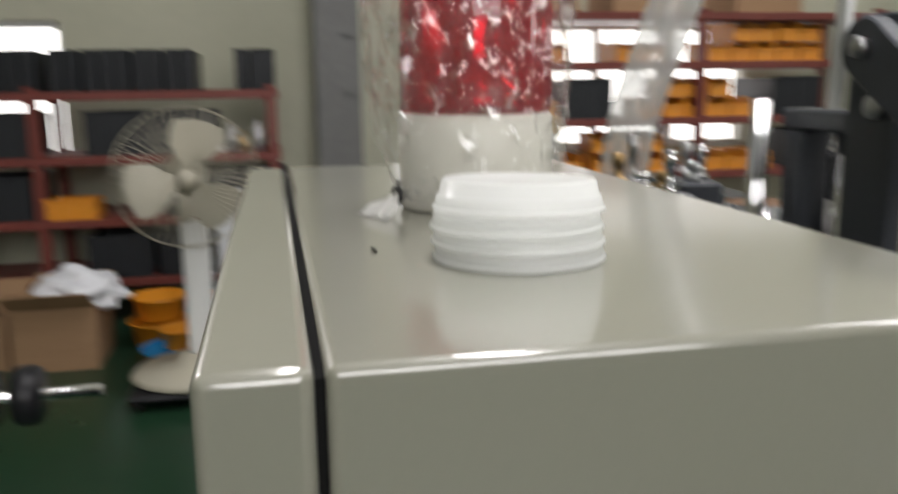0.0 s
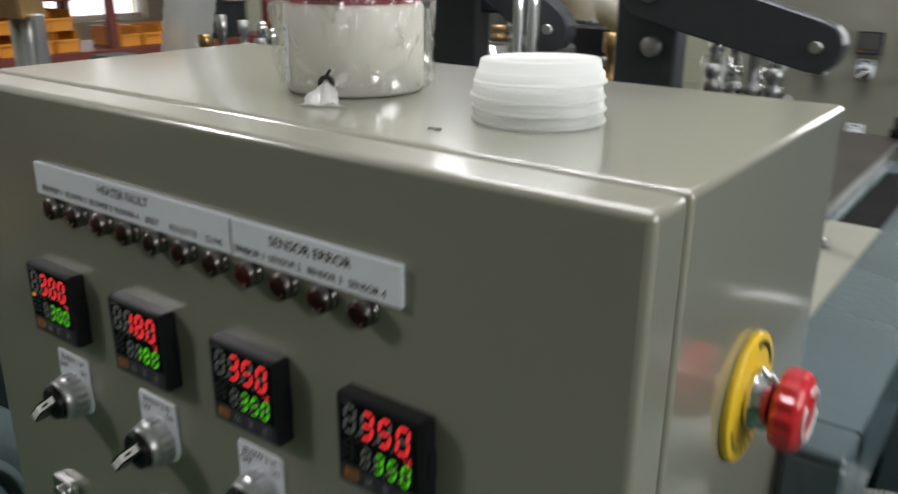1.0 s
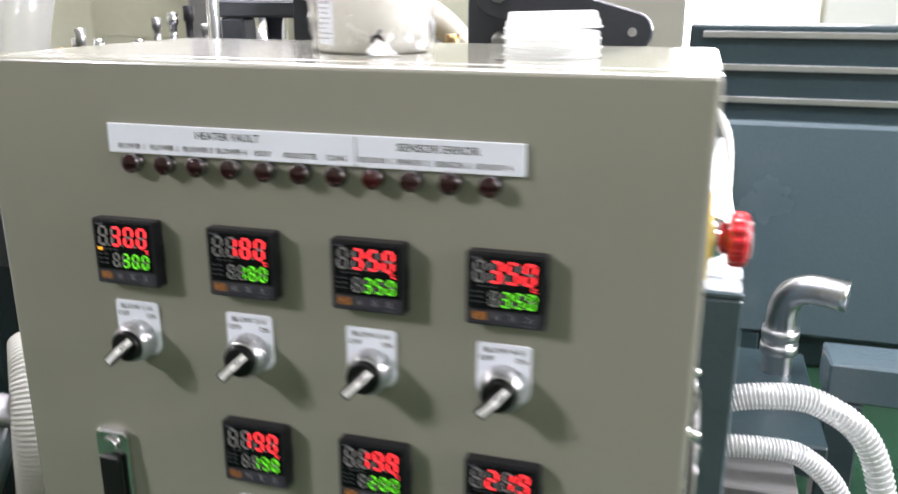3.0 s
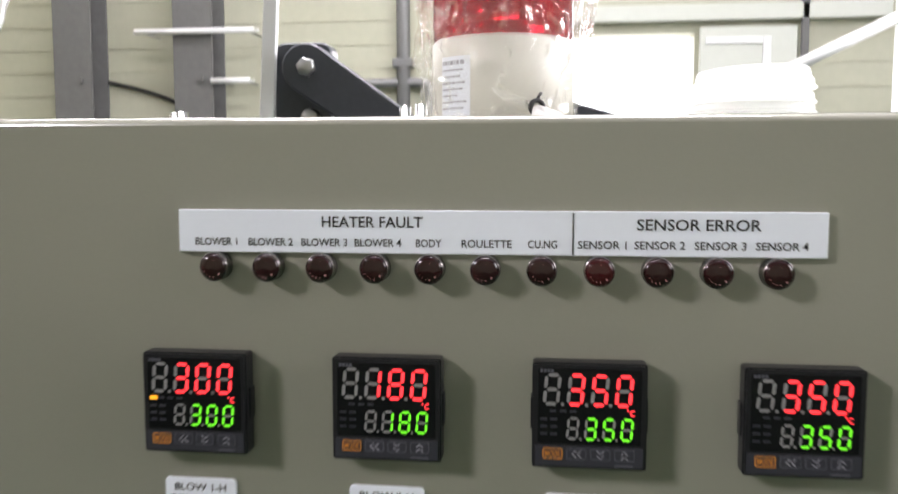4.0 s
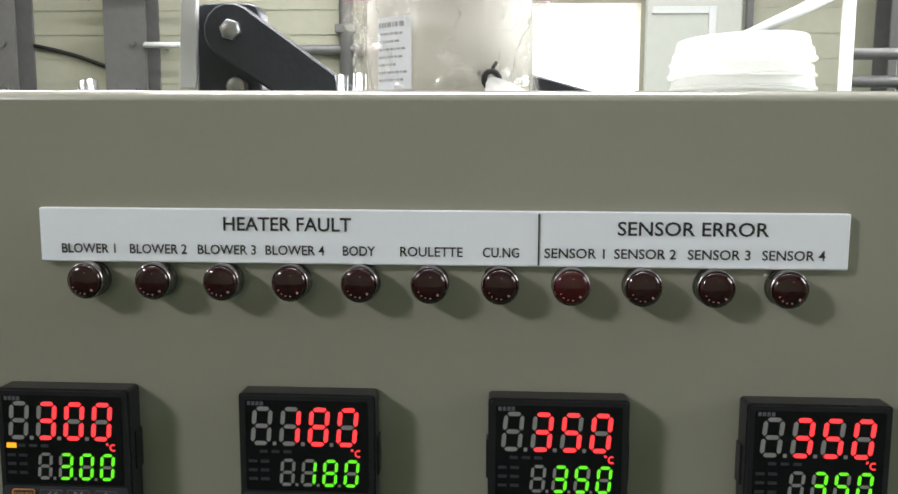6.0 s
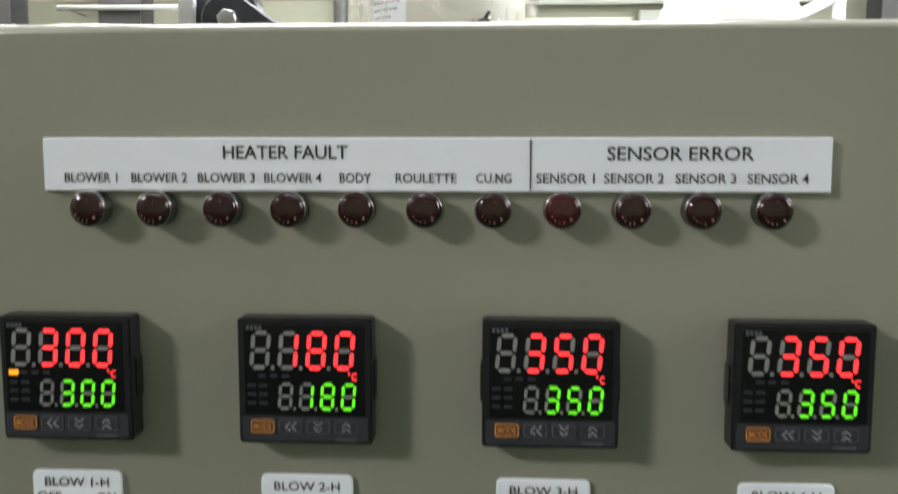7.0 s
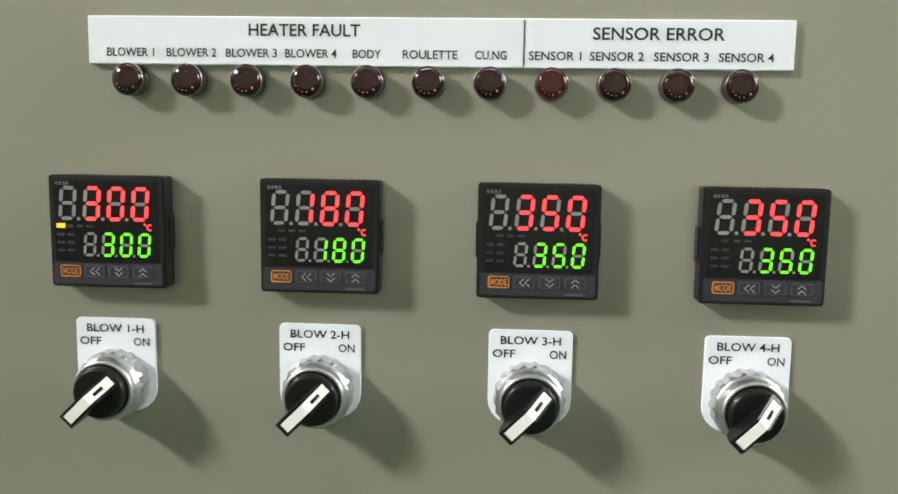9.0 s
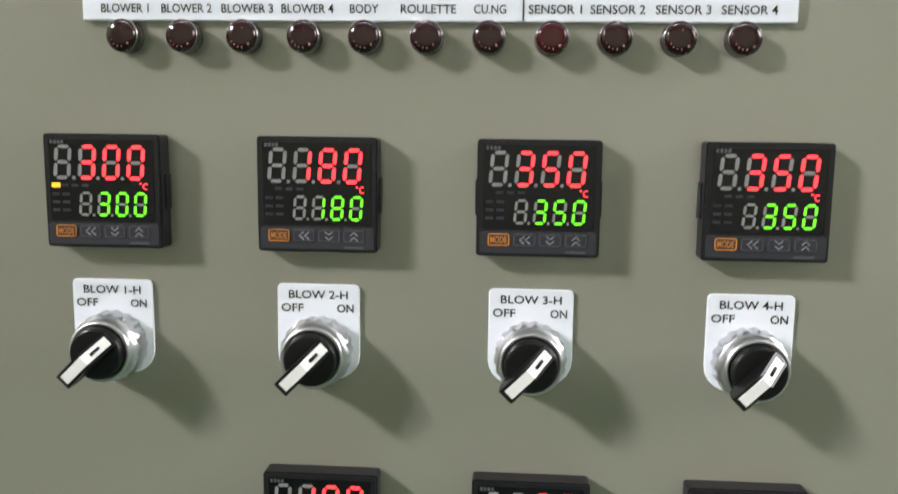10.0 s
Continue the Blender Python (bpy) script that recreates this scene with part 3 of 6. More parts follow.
# ---------- indicator lamps ----------
def indicator(at, lens, label):
    t = thing("indicator_lamp", label, "indicator lamp", at, "fault lamps in a row")
    bm = B()
    lathe(bm, (0, 0, 0), (0, -1, 0), [(0.0064, 0.0002), (0.0065, 0.0006), (0.0065, 0.0018), (0.0061, 0.0021), (0.0061, 0.0030), (0.0064, 0.0034), (0.0065, 0.0042), (0.0065, 0.0066), (0.0062, 0.0073), (0.0060, 0.0073), (0.0060, 0.0062)], 28, close=False)
    part("bezel", bm, DARKCHROME, t)
    bm = B()
    lathe(bm, (0, 0, 0), (0, -1, 0), [(0.0059, 0.002), (0.0059, 0.0068), (0.0056, 0.0078), (0.0048, 0.0084), (0.0030, 0.0087), (0.0, 0.0088)], 24, close=False)
    le = part("lens", bm, lens, t)
    # pale studs stand for the lens facets and the glints on them
    bm = B()
    for deg, q, r in ((210, 0.0043, 0.00020), (232, 0.0044, 0.00022), (254, 0.0044, 0.00022), (276, 0.0044, 0.00024), (314, 0.0043, 0.00040), (80, 0.0030, 0.00022)):
        a = radians(deg)
        cyl(bm, (q * math.cos(a), -0.0076, q * math.sin(a)), (q * 0.97 * math.cos(a), -0.0087, q * 0.97 * math.sin(a)), r, seg=6)
    tagged(part("lens_facet_glint", bm, FACETGLINT, le), kind="stuff")
    return t


LAMPZ = 0.8542
first = indicator((0.0174, 0, LAMPZ), LENS, "unlit dark red indicator lamp in a chrome ring")
for i in range(1, 11):
    x = 0.0174 + 0.0240 * i
    if i == 7:
        indicator((x, 0, LAMPZ), LENSLIT, "faintly glowing red indicator lamp in a chrome ring")
    else:
        copy_thing(first, pose(x, 0, LAMPZ))

# ---------- temperature controllers ----------
SEGS = {'0': "abcdef", '1': "bc", '2': "abged", '3': "abgcd", '4': "fgbc", '5': "afgcd", '6': "afgedc", '7': "abc", '8': "abcdefg", '9': "abcdfg", ' ': "", 'n': "", 'o': ""}


def digit(ch, x, z, w, h, y, lit, parent, dot=True):
    """One seven-segment figure with its decimal point, leaning a little; each segment is a piece."""
    th = 0.205 * w

    def bar(x0, z0, x1, z1, on):
        dx, dz = x1 - x0, z1 - z0
        ln = math.hypot(dx, dz)
        ux, uz = dx / ln, dz / ln
        px, pz = -uz * th / 2, ux * th / 2
        g = th * 0.34
        x0, z0, x1, z1 = x0 + ux * g, z0 + uz * g, x1 - ux * g, z1 - uz * g
        pts = [(x0, z0), (x0 + ux * th / 2 + px, z0 + uz * th / 2 + pz), (x1 - ux * th / 2 + px, z1 - uz * th / 2 + pz), (x1, z1),
               (x1 - ux * th / 2 - px, z1 - uz * th / 2 - pz), (x0 + ux * th / 2 - px, z0 + uz * th / 2 - pz)]
        bm = B()
        prism(bm, [(a + 0.085 * (b - z), b) for a, b in pts], y - 0.00025, y)
        part("segment", bm, lit if on else SEGOFF, parent)
    l, r, t, m, b = x - w / 2 + th / 2, x + w / 2 - th / 2, z + h / 2 - th / 2, z, z - h / 2 + th / 2
    ends = {'a': (l, t, r, t), 'b': (r, t, r, m), 'c': (r, m, r, b), 'd': (l, b, r, b), 'e': (l, m, l, b), 'f': (l, t, l, m), 'g': (l, m, r, m)}
    for k, e in ends.items():
        bar(*e, k in SEGS[ch])
    if not dot:
        return
    dx = x + w / 2 + th * 0.62
    bm = B()
    box(bm, dx - th * 0.42, dx + th * 0.42, y - 0.00025, y, b - th / 2, b + th * 0.34)
    part("segment", bm, SEGOFF, parent)


def chevrons(bm, x, z, kind, y):
    q = 0.0015
    for k in (-0.55, 0.55):
        if kind == '<':
            pts = [(x + k * q * 1.3 + q * 0.7, z + q), (x + k * q * 1.3 - q * 0.5, z), (x + k * q * 1.3 + q * 0.7, z - q)]
        else:
            sgn = 1 if kind == '^' else -1
            pts = [(x - q, z + k * q * 1.2 - sgn * q * 0.5), (x, z + k * q * 1.2 + sgn * q * 0.4), (x + q, z + k * q * 1.2 - sgn * q * 0.5)]
        tube(bm, [(a, y, b) for a, b in pts], 0.00027, 4, smooth=False)


CW, CHH, CF = 0.048, 0.0456, -0.0095


def temperature_controller(at, top, low, on=True, amber=False, label="", group="temperature controllers"):
    t = thing("temperature_controller", label, "temperature controller", at, group)
    hw, hh = CW / 2, CHH / 2
    bm = B()
    prism(bm, rounded(-hw, hw, -hh, hh, 0.0014, n=3), CF + 0.0012, -0.0002)
    prism(bm, rounded(-hw + 0.0007, hw - 0.0007, -hh + 0.0007, hh - 0.0007, 0.0012, n=3), CF, CF + 0.0012)
    for sx in (-1, 1):
        box(bm, sx * (hw + 0.0001) - 0.0006, sx * (hw + 0.0001) + 0.0006, -0.0055, -0.0004, -0.007, 0.007)
    case = part("housing", bm, BLACK, t)
    bm = B()
    prism(bm, rounded(-hw + 0.0026, hw - 0.0026, -0.0118, hh - 0.0022, 0.0006, n=2), CF - 0.0003, CF + 0.0002)
    disp = part("display_window", bm, DISPLAY if on else FILMED, t)
    bm = B()
    prism(bm, rounded(-hw + 0.0014, hw - 0.0014, -hh + 0.0014, -0.0128, 0.0008, n=2), CF - 0.0003, CF + 0.0002)
    keypad = part("keypad", bm, KEYPAD, t)
    y = CF - 0.0003
    if on:
        for i, ch in enumerate(top):
            digit(ch, -0.0156 + 0.0100 * i, 0.0115, 0.0070, 0.0138, y, SEGRED, disp, i < 3)
        for i, ch in enumerate(low):
            digit(ch, -0.0068 + 0.0075 * i, -0.0051, 0.0051, 0.0098, y, SEGGREEN, disp, i < 3)
    # small printed marks
    bm = B()
    for i in range(3):
        for j in range(2):
            box(bm, -0.0205 + 0.0042 * j, -0.0175 + 0.0042 * j, y - 0.0001, y, -0.0018 - 0.0032 * i, -0.0008 - 0.0032 * i)
    for i in range(3):
        box(bm, -0.0165 + 0.0042 * i, -0.0138 + 0.0042 * i, y - 0.0001, y, 0.0018, 0.0028)
    tagged(part("printed_mark", bm, KEYPAD, disp), kind="stuff")
    bm = B()
    for k in range(4):
        box(bm, -hw + 0.0034 + 0.0015 * k, -hw + 0.0045 + 0.0015 * k, y - 0.0001, y, hh - 0.0040, hh - 0.0026)
    tagged(part("printed_bar", bm, KEYEDGE, disp), kind="stuff")
    if amber:
        bm = B()
        box(bm, -0.0205, -0.0170, y - 0.0002, y, 0.0014, 0.0032)
        part("output_mark", bm, SEGAMBER, disp, "lit amber output mark")
    if on:
        bm = B()
        tube(bm, [(0.0182 + 0.0011 * math.cos(a), y, 0.0022 + 0.0011 * math.sin(a)) for a in [radians(60 + 30 * k) for k in range(9)]], 0.0003, 4)
        box(bm, 0.0157, 0.0164, y - 0.0002, y, 0.0030, 0.0037)
        part("unit_mark", bm, SEGRED, disp)
    for i, kind in enumerate(("M", "<", "v", "^")):
        cx = -0.0152 + 0.0100 * i
        w = 0.0042
        bm = B()
        prism(bm, rounded(cx - w, cx + w, -0.0185, -0.0137, 0.0007, n=2), y - 0.00035, y)
        key = part("button", bm, KEYPAD, keypad)
        bm = B()
        line = [(a, y - 0.0004, b) for a, b in rounded(cx - w + 0.0002, cx + w - 0.0002, -0.0183, -0.0139, 0.0007, n=2)]
        tube(bm, line, 0.00014 if i else 0.00024, 4, closed=True, smooth=False)
        part("key_outline", bm, KEYEDGE if i else ORANGEPRINT, keypad)
        if i:
            bm = B()
            chevrons(bm, cx, -0.0161, kind, y - 0.0004)
            part("key_arrow", bm, KEYLINE, keypad)
        if not i:
            lettering("MODE", cx, -0.0161, 0.0064, 0.0026, y - 0.0005, keypad, ORANGEPRINT)
    bm = B()
    box(bm, 0.0108, 0.0185, y - 0.0001, y, -0.0211, -0.0203)
    part("printed_bar", bm, KEYEDGE, keypad)
    return t


COLX = [-0.0161 + 0.0870 * i for i in range(4)]
ROW1, ROW2 = 0.8158 - CHH / 2, 0.6774 - CHH / 2
LIT = "black square temperature controller showing red and green figures"
for i, (a, b) in enumerate(((" 300", " 300"), (" 180", " 180"), (" 350", " 350"), (" 350", " 350"))):
    temperature_controller((COLX[i] + 0.024, 0, ROW1), a, b, True, i == 0, LIT)
for i, (a, b) in enumerate(((" 190", " 190"), (" 198", " 200"), (" 219", " 220"))):
    temperature_controller((COLX[i + 1] + 0.024, 0, ROW2), a, b, True, False, LIT)


# ---------- selector switches ----------
def selector_base(t, words, plate_h=0.040):
    bm = B()
    prism(bm, rounded(-0.0171, 0.0171, 0.0275 - plate_h, 0.0275, 0.0022, 0.0105), -0.0015, -0.0002, bevel=0.0003)
    pl = part("nameplate", bm, PLATE, t, "white engraved nameplate")
    if words:
        lettering(words, 0.0, 0.0232, 0.0245, 0.0034, -0.0017, pl)
        lettering("OFF", -0.0108, 0.0176, 0.0092, 0.0034, -0.0017, pl)
        lettering("ON", 0.0112, 0.0176, 0.0068, 0.0034, -0.0017, pl)
    return pl


def bezel_ring(t):
    bm = B()
    n = 72
    prof = [(0.0146, 0.0015), (0.0146, 0.0080), (0.0138, 0.0094), (0.0131, 0.0096), (0.0129, 0.0142), (0.0122, 0.0154), (0.0111, 0.0154), (0.0108, 0.0132)]
    rings = []
    for k, (r, h) in enumerate(prof):
        ring = []
        for i in range(n):
            rr = r * (0.955 if k < 2 and (i // 2) % 2 else 1.0)
            a = 2 * math.pi * i / n
            ring.append(bm.verts.new((rr * math.cos(a), -h, rr * math.sin(a))))
        rings.append(ring)
    for k in range(len(rings) - 1):
        for i in range(n):
            f = bm.faces.new((rings[k][i], rings[k][(i + 1) % n], rings[k + 1][(i + 1) % n], rings[k + 1][i]))
            f.smooth = k > 1
    return part("bezel", bm, BEZEL, t, "knurled satin metal bezel ring")


def selector_switch(at, words, label, group="selector switches"):
    t = thing("selector_switch", label, "selector switch", at, group)
    selector_base(t, words)
    bezel_ring(t)
    bm = B()
    lathe(bm, (0, 0, 0), (0, -1, 0), [(0.0107, 0.004), (0.0107, 0.0176), (0.0105, 0.0186), (0.0099, 0.0191), (0.0094, 0.0192), (0.0090, 0.0192), (0.0, 0.0192)], 36, close=False)
    kn = part("knob", bm, KNOB, t)
    # lever: a wedge across the knob that rises towards its grip end
    ca = math.cos(radians(45))
    prof = [(0.0100, 0.0183), (0.0098, 0.0198), (-0.0004, 0.0272), (-0.0126, 0.0272), (-0.0141, 0.0262), (-0.0134, 0.0206), (-0.0104, 0.0183)]

    def wedge(bm, width, shrink, lift):
        sides = []
        for sw in (-1, 1):
            vs = []
            for s_, h in prof:
                x = s_ * shrink * ca - sw * width / 2 * ca
                z = s_ * shrink * ca + sw * width / 2 * ca
                vs.append(bm.verts.new((x, -h - lift, z)))
            sides.append(vs)
        m = len(prof)
        for i in range(m):
            bm.faces.new((sides[0][i], sides[0][(i + 1) % m], sides[1][(i + 1) % m], sides[1][i]))
        bm.faces.new(sides[0])
        bm.faces.new(sides[1][::-1])
    bm = B()
    wedge(bm, 0.0066, 1.0, 0.0)
    lv = part("lever", bm, KNOB, kn)
    # white inlay along the top of the lever
    bm = B()
    top = [(0.0090, 0.02080), (-0.0004, 0.02760), (-0.0117, 0.02760), (-0.0127, 0.02690)]
    rows = []
    for s_, h in top:
        rows.append([bm.verts.new((s_ * ca - sw * 0.0021 * ca, -h - d, s_ * ca + sw * 0.0021 * ca)) for sw in (-1, 1) for d in (0.0, -0.0008)])
    for i in range(len(rows) - 1):
        a, b = rows[i], rows[i + 1]
        for p_, q_ in ((0, 2), (2, 3), (3, 1), (1, 0)):
            bm.faces.new((a[p_], a[q_], b[q_], b[p_]))
    bm.faces.new((rows[0][0], rows[0][2], rows[0][3], rows[0][1]))
    bm.faces.new((rows[-1][1], rows[-1][3], rows[-1][2], rows[-1][0]))
    part("pointer", bm, WHITE, kn, "white pointer inlay")
    bm = B()
    for s_, h in ((0.0040, 0.02435),):
        cyl(bm, ((s_ + 0.0017) * ca, -h + 0.0013, (s_ + 0.0017) * ca), ((s_ - 0.0017) * ca, -h - 0.0013, (s_ - 0.0017) * ca), 0.0007, seg=8)
    part("pointer_slot", bm, KNOB, kn)
    return t


SWZ1, SWZ2 = 0.7558 - 0.0275, 0.6160 - 0.0275
SWX = [-0.0108 + 0.0870 * i + 0.01715 for i in range(4)]
for i in range(4):
    selector_switch((SWX[i], 0, SWZ1), "BLOW %d-H" % (i + 1), "black selector switch with white pointer and engraved plate")
plain = None
for i in range(1, 4):
    if plain is None:
        plain = selector_switch((SWX[i], 0, SWZ2), "", "black selector switch with white pointer in the lower row")
        bm = B()
        for x0, x1, z0, z1 in ((-0.010, 0.010, 0.0215, 0.0249), (-0.0150, -0.0070, 0.0160, 0.0190), (0.0075, 0.0145, 0.0160, 0.0190)):
            for k in range(5):
                a = x0 + (x1 - x0) * k / 5
                box(bm, a, a + (x1 - x0) * 0.13, -0.0018, -0.0015, z0, z1)
        tagged(part("printing", bm, INK, plain), kind="stuff")
    else:
        copy_thing(plain, pose(SWX[i], 0, SWZ2))


def pilot_light(at, lens, label):
    t = thing("pilot_light", label, "pilot light", at, "pilot lights")
    selector_base(t, "")
    bezel_ring(t)
    bm = B()
    lathe(bm, (0, 0, 0), (0, -1, 0), [(0.0107, 0.004), (0.0107, 0.0195), (0.0098, 0.0230), (0.0070, 0.0250), (0.0, 0.0257)], 32, close=False)
    part("lens", bm, lens, t)
    bm = B()
    for k in range(4):
        a = -0.010 + 0.005 * k
        box(bm, a, a + 0.003, -0.0018, -0.0015, 0.0200, 0.0232)
    tagged(part("printing", bm, INK, t), kind="stuff")
    return t


pilot_light((0.0115, 0, 0.5185), WHITELIT, "glowing white pilot light on the cabinet door")
pilot_light((0.0960, 0, 0.5215), GREENLIT, "glowing green pilot light on the cabinet door")
copy_thing(plain, pose(0.1790, 0, 0.5215))
copy_thing(plain, pose(0.0180, 0, 0.4400))

# ---------- emergency stop ----------
e = thing("emergency_stop", "red mushroom emergency stop on a yellow round plate", "emergency stop", (CX1, 0.128, 0.798))
bm = B()
lathe(bm, (0, 0, 0), (1, 0, 0), [(0.032, 0.0003), (0.032, 0.0035), (0.031, 0.0042), (0.012, 0.0042)], 48)
yp = part("backplate", bm, YELLOW, e, "yellow enamel round plate with dark printing")
bm = B()
for k in range(22):
    a = radians(20 + 140 * k / 21) if k < 11 else radians(200 + 140 * (k - 11) / 10)
    cyl(bm, (0.0041, 0.0265 * math.cos(a), 0.0265 * math.sin(a)), (0.0045, 0.0265 * math.cos(a), 0.0265 * math.sin(a)), 0.0018, seg=5)
tagged(part("printing", bm, INK, yp), kind="stuff")
bm = B()
lathe(bm, (0, 0, 0), (1, 0, 0), [(0.0150, 0.0042), (0.0150, 0.008), (0.0135, 0.009), (0.0132, 0.013), (0.011, 0.014), (0.0105, 0.018)], 36)
part("collar", bm, CHROME, e, "chrome threaded collar")
bm = B()
n = 60
prof = [(0.012, 0.0155), (0.0180, 0.017), (0.0195, 0.020), (0.0195, 0.026), (0.0175, 0.029), (0.010, 0.031), (0.0, 0.0315)]
rings = []
for k, (r, h) in enumerate(prof):
    rings.append([bm.verts.new((h, r * (0.955 if 0 < k < 4 and (i // 2) % 2 else 1) * math.cos(2 * math.pi * i / n), r * (0.955 if 0 < k < 4 and (i // 2) % 2 else 1) * math.sin(2 * math.pi * i / n))) for i in range(n)])
for k in range(len(rings) - 1):
    for i in range(n):
        bm.faces.new((rings[k][i], rings[k][(i + 1) % n], rings[k + 1][(i + 1) % n], rings[k + 1][i])).smooth = k > 2
cap = part("push_button", bm, RED, e)
for a0 in (20, 140, 260):
    bm = B()
    tube(bm, [(0.0307, 0.0125 * math.cos(radians(a0 + q)), 0.0125 * math.sin(radians(a0 + q))) for q in range(0, 91, 10)], 0.0008, 5)
    part("turn_arrow", bm, WHITE, cap)

# ---------- warning beacon in its bag ----------
BX, BYC = 0.137, 0.126
bc = thing("warning_beacon", "red domed warning beacon with ivory base on the cabinet", "warning light", (BX, BYC, CH))
bm = B()
lathe(bm, (0, 0, 0), (0, 0, 1), [(0.0385, 0.0003), (0.0400, 0.002), (0.0400, 0.047), (0.0385, 0.049)], 56)
part("base", bm, BEACONBASE, bc)
bm = B()
n = 72
prof = [(0.0385, 0.049), (0.0395, 0.051), (0.0390, 0.100), (0.0370, 0.115), (0.0300, 0.127), (0.0180, 0.133), (0.0, 0.135)]
lathe(bm, (0, 0, 0), (0, 0, 1), prof, 64)
dome = part("dome", bm, REDDOME, bc, "glossy red ribbed lens")
for i in range(8):
    a = 2 * math.pi * i / 8 + 0.3
    bm = B()
    cyl(bm, (0.0391 * math.cos(a), 0.0391 * math.sin(a), 0.056), (0.0386 * math.cos(a), 0.0386 * math.sin(a), 0.104), 0.0011, seg=5)
    part("lens_rib", bm, REDDOME, dome)
bm = B()
lathe(bm, (0, 0, 0), (0, 0, 1), [(0.028, 0.050), (0.022, 0.06), (0.012, 0.085), (0.020, 0.11), (0.0, 0.118)], 24)
part("reflector", bm, CHROME, bc)
bm = B()
a0 = math.atan2(-0.8, -0.60)
pts = [(0.0404 * math.cos(a0 + q), 0.0404 * math.sin(a0 + q)) for q in np.linspace(-0.26, 0.26, 7)]
lo = [bm.verts.new((x, y, 0.006)) for x, y in pts]
hi = [bm.verts.new((x, y, 0.038)) for x, y in pts]
for i in range(6):
    bm.faces.new((lo[i], lo[i + 1], hi[i + 1], hi[i]))
lb = part("label", bm, PLATE, bc, "white rating label with grey printing")
bm = B()
rl = random.Random(9)
for k in range(8):
    zb, q = 0.0335 - 0.0034 * k, -0.23
    hgt = 0.0022 if k == 0 else 0.0011
    while q < 0.16 - 0.12 * (k % 3 == 2):
        q1 = q + rl.uniform(0.02, 0.07)
        c0, c1 = [(0.0407 * math.cos(a0 + e_), 0.0407 * math.sin(a0 + e_)) for e_ in (q, q1)]
        bm.faces.new([bm.verts.new(p) for p in ((*c0, zb), (*c1, zb), (*c1, zb + hgt), (*c0, zb + hgt))])
        q = q1 + 0.016
tagged(part("printing", bm, KEYLINE, lb), kind="stuff")

# bag: a loose sleeve, drawn together low at the front
TIE = Vector((0.1573 - BX, 0.0809 - BYC, 0.0095))
bag = thing("plastic_bag", "clear crinkled plastic bag tied over the warning beacon", "bag", (BX, BYC, CH))
bm = B()
rows_, cols = 44, 132
grid = []
ta = math.atan2(TIE.y, TIE.x)
for j in range(rows_ + 1):
    h = j / rows_
    z = 0.002 + 0.145 * h
    row = []
    for i in range(cols):
        a = 2 * math.pi * i / cols
        da = math.atan2(math.sin(a - ta), math.cos(a - ta))
        r = 0.0435 + 0.009 * h
        r += 0.0040 * noise.noise(Vector((math.cos(a) * 4, math.sin(a) * 4, z * 24)))
        r += 0.0024 * noise.noise(Vector((math.cos(a) * 13, math.sin(a) * 13, z * 60 + 3)))
        r += 0.0012 * math.sin(17 * a + 9 * noise.noise(Vector((a, z * 12, 1))))
        for fq, am in ((9, 0.0034), (21, 0.0016)):
            q = noise.noise(Vector((math.cos(a) * fq * 0.55 + z * fq * 4, math.sin(a) * fq * 0.55, z * fq * 5 + fq)))
            r += am * (0.5 - min(1.0, abs(q) * 3.2))
        lift = max(0.0, min(1.0, (z - 0.012) / 0.03))
        r += 0.011 * math.exp(-(da / 0.8) ** 2) * lift
        tang = 0.045 * da
        dist = math.hypot(tang, z - 0.0126)
        r += 0.0022 * math.exp(-dist / 0.03) * lift * math.sin(15 * math.atan2(z - 0.0126, tang))
        if j > rows_ - 6:
            r *= 1 - 0.22 * (j - rows_ + 6) ** 1.4 / 6
        p = Vector((r * math.cos(a), r * math.sin(a), z))
        pull = math.exp(-(da / 0.75) ** 2) * max(0.0, 1 - h * 1.6) ** 2.2
        p = p.lerp(TIE, min(0.92, pull * 0.9)) if (p - TIE).length < 0.06 else p
        rad = math.hypot(p.x, p.y)
        if rad < 0.0418 and z < 0.125:
            p.x, p.y = p.x * 0.0418 / max(rad, 1e-4), p.y * 0.0418 / max(rad, 1e-4)
        row.append(bm.verts.new(p))
    grid.append(row)
for j in range(rows_):
    for i in range(cols):
        bm.faces.new((grid[j][i], grid[j][(i + 1) % cols], grid[j + 1][(i + 1) % cols], grid[j + 1][i])).smooth = True
part("sleeve", bm, FILM, bag, fix=False)
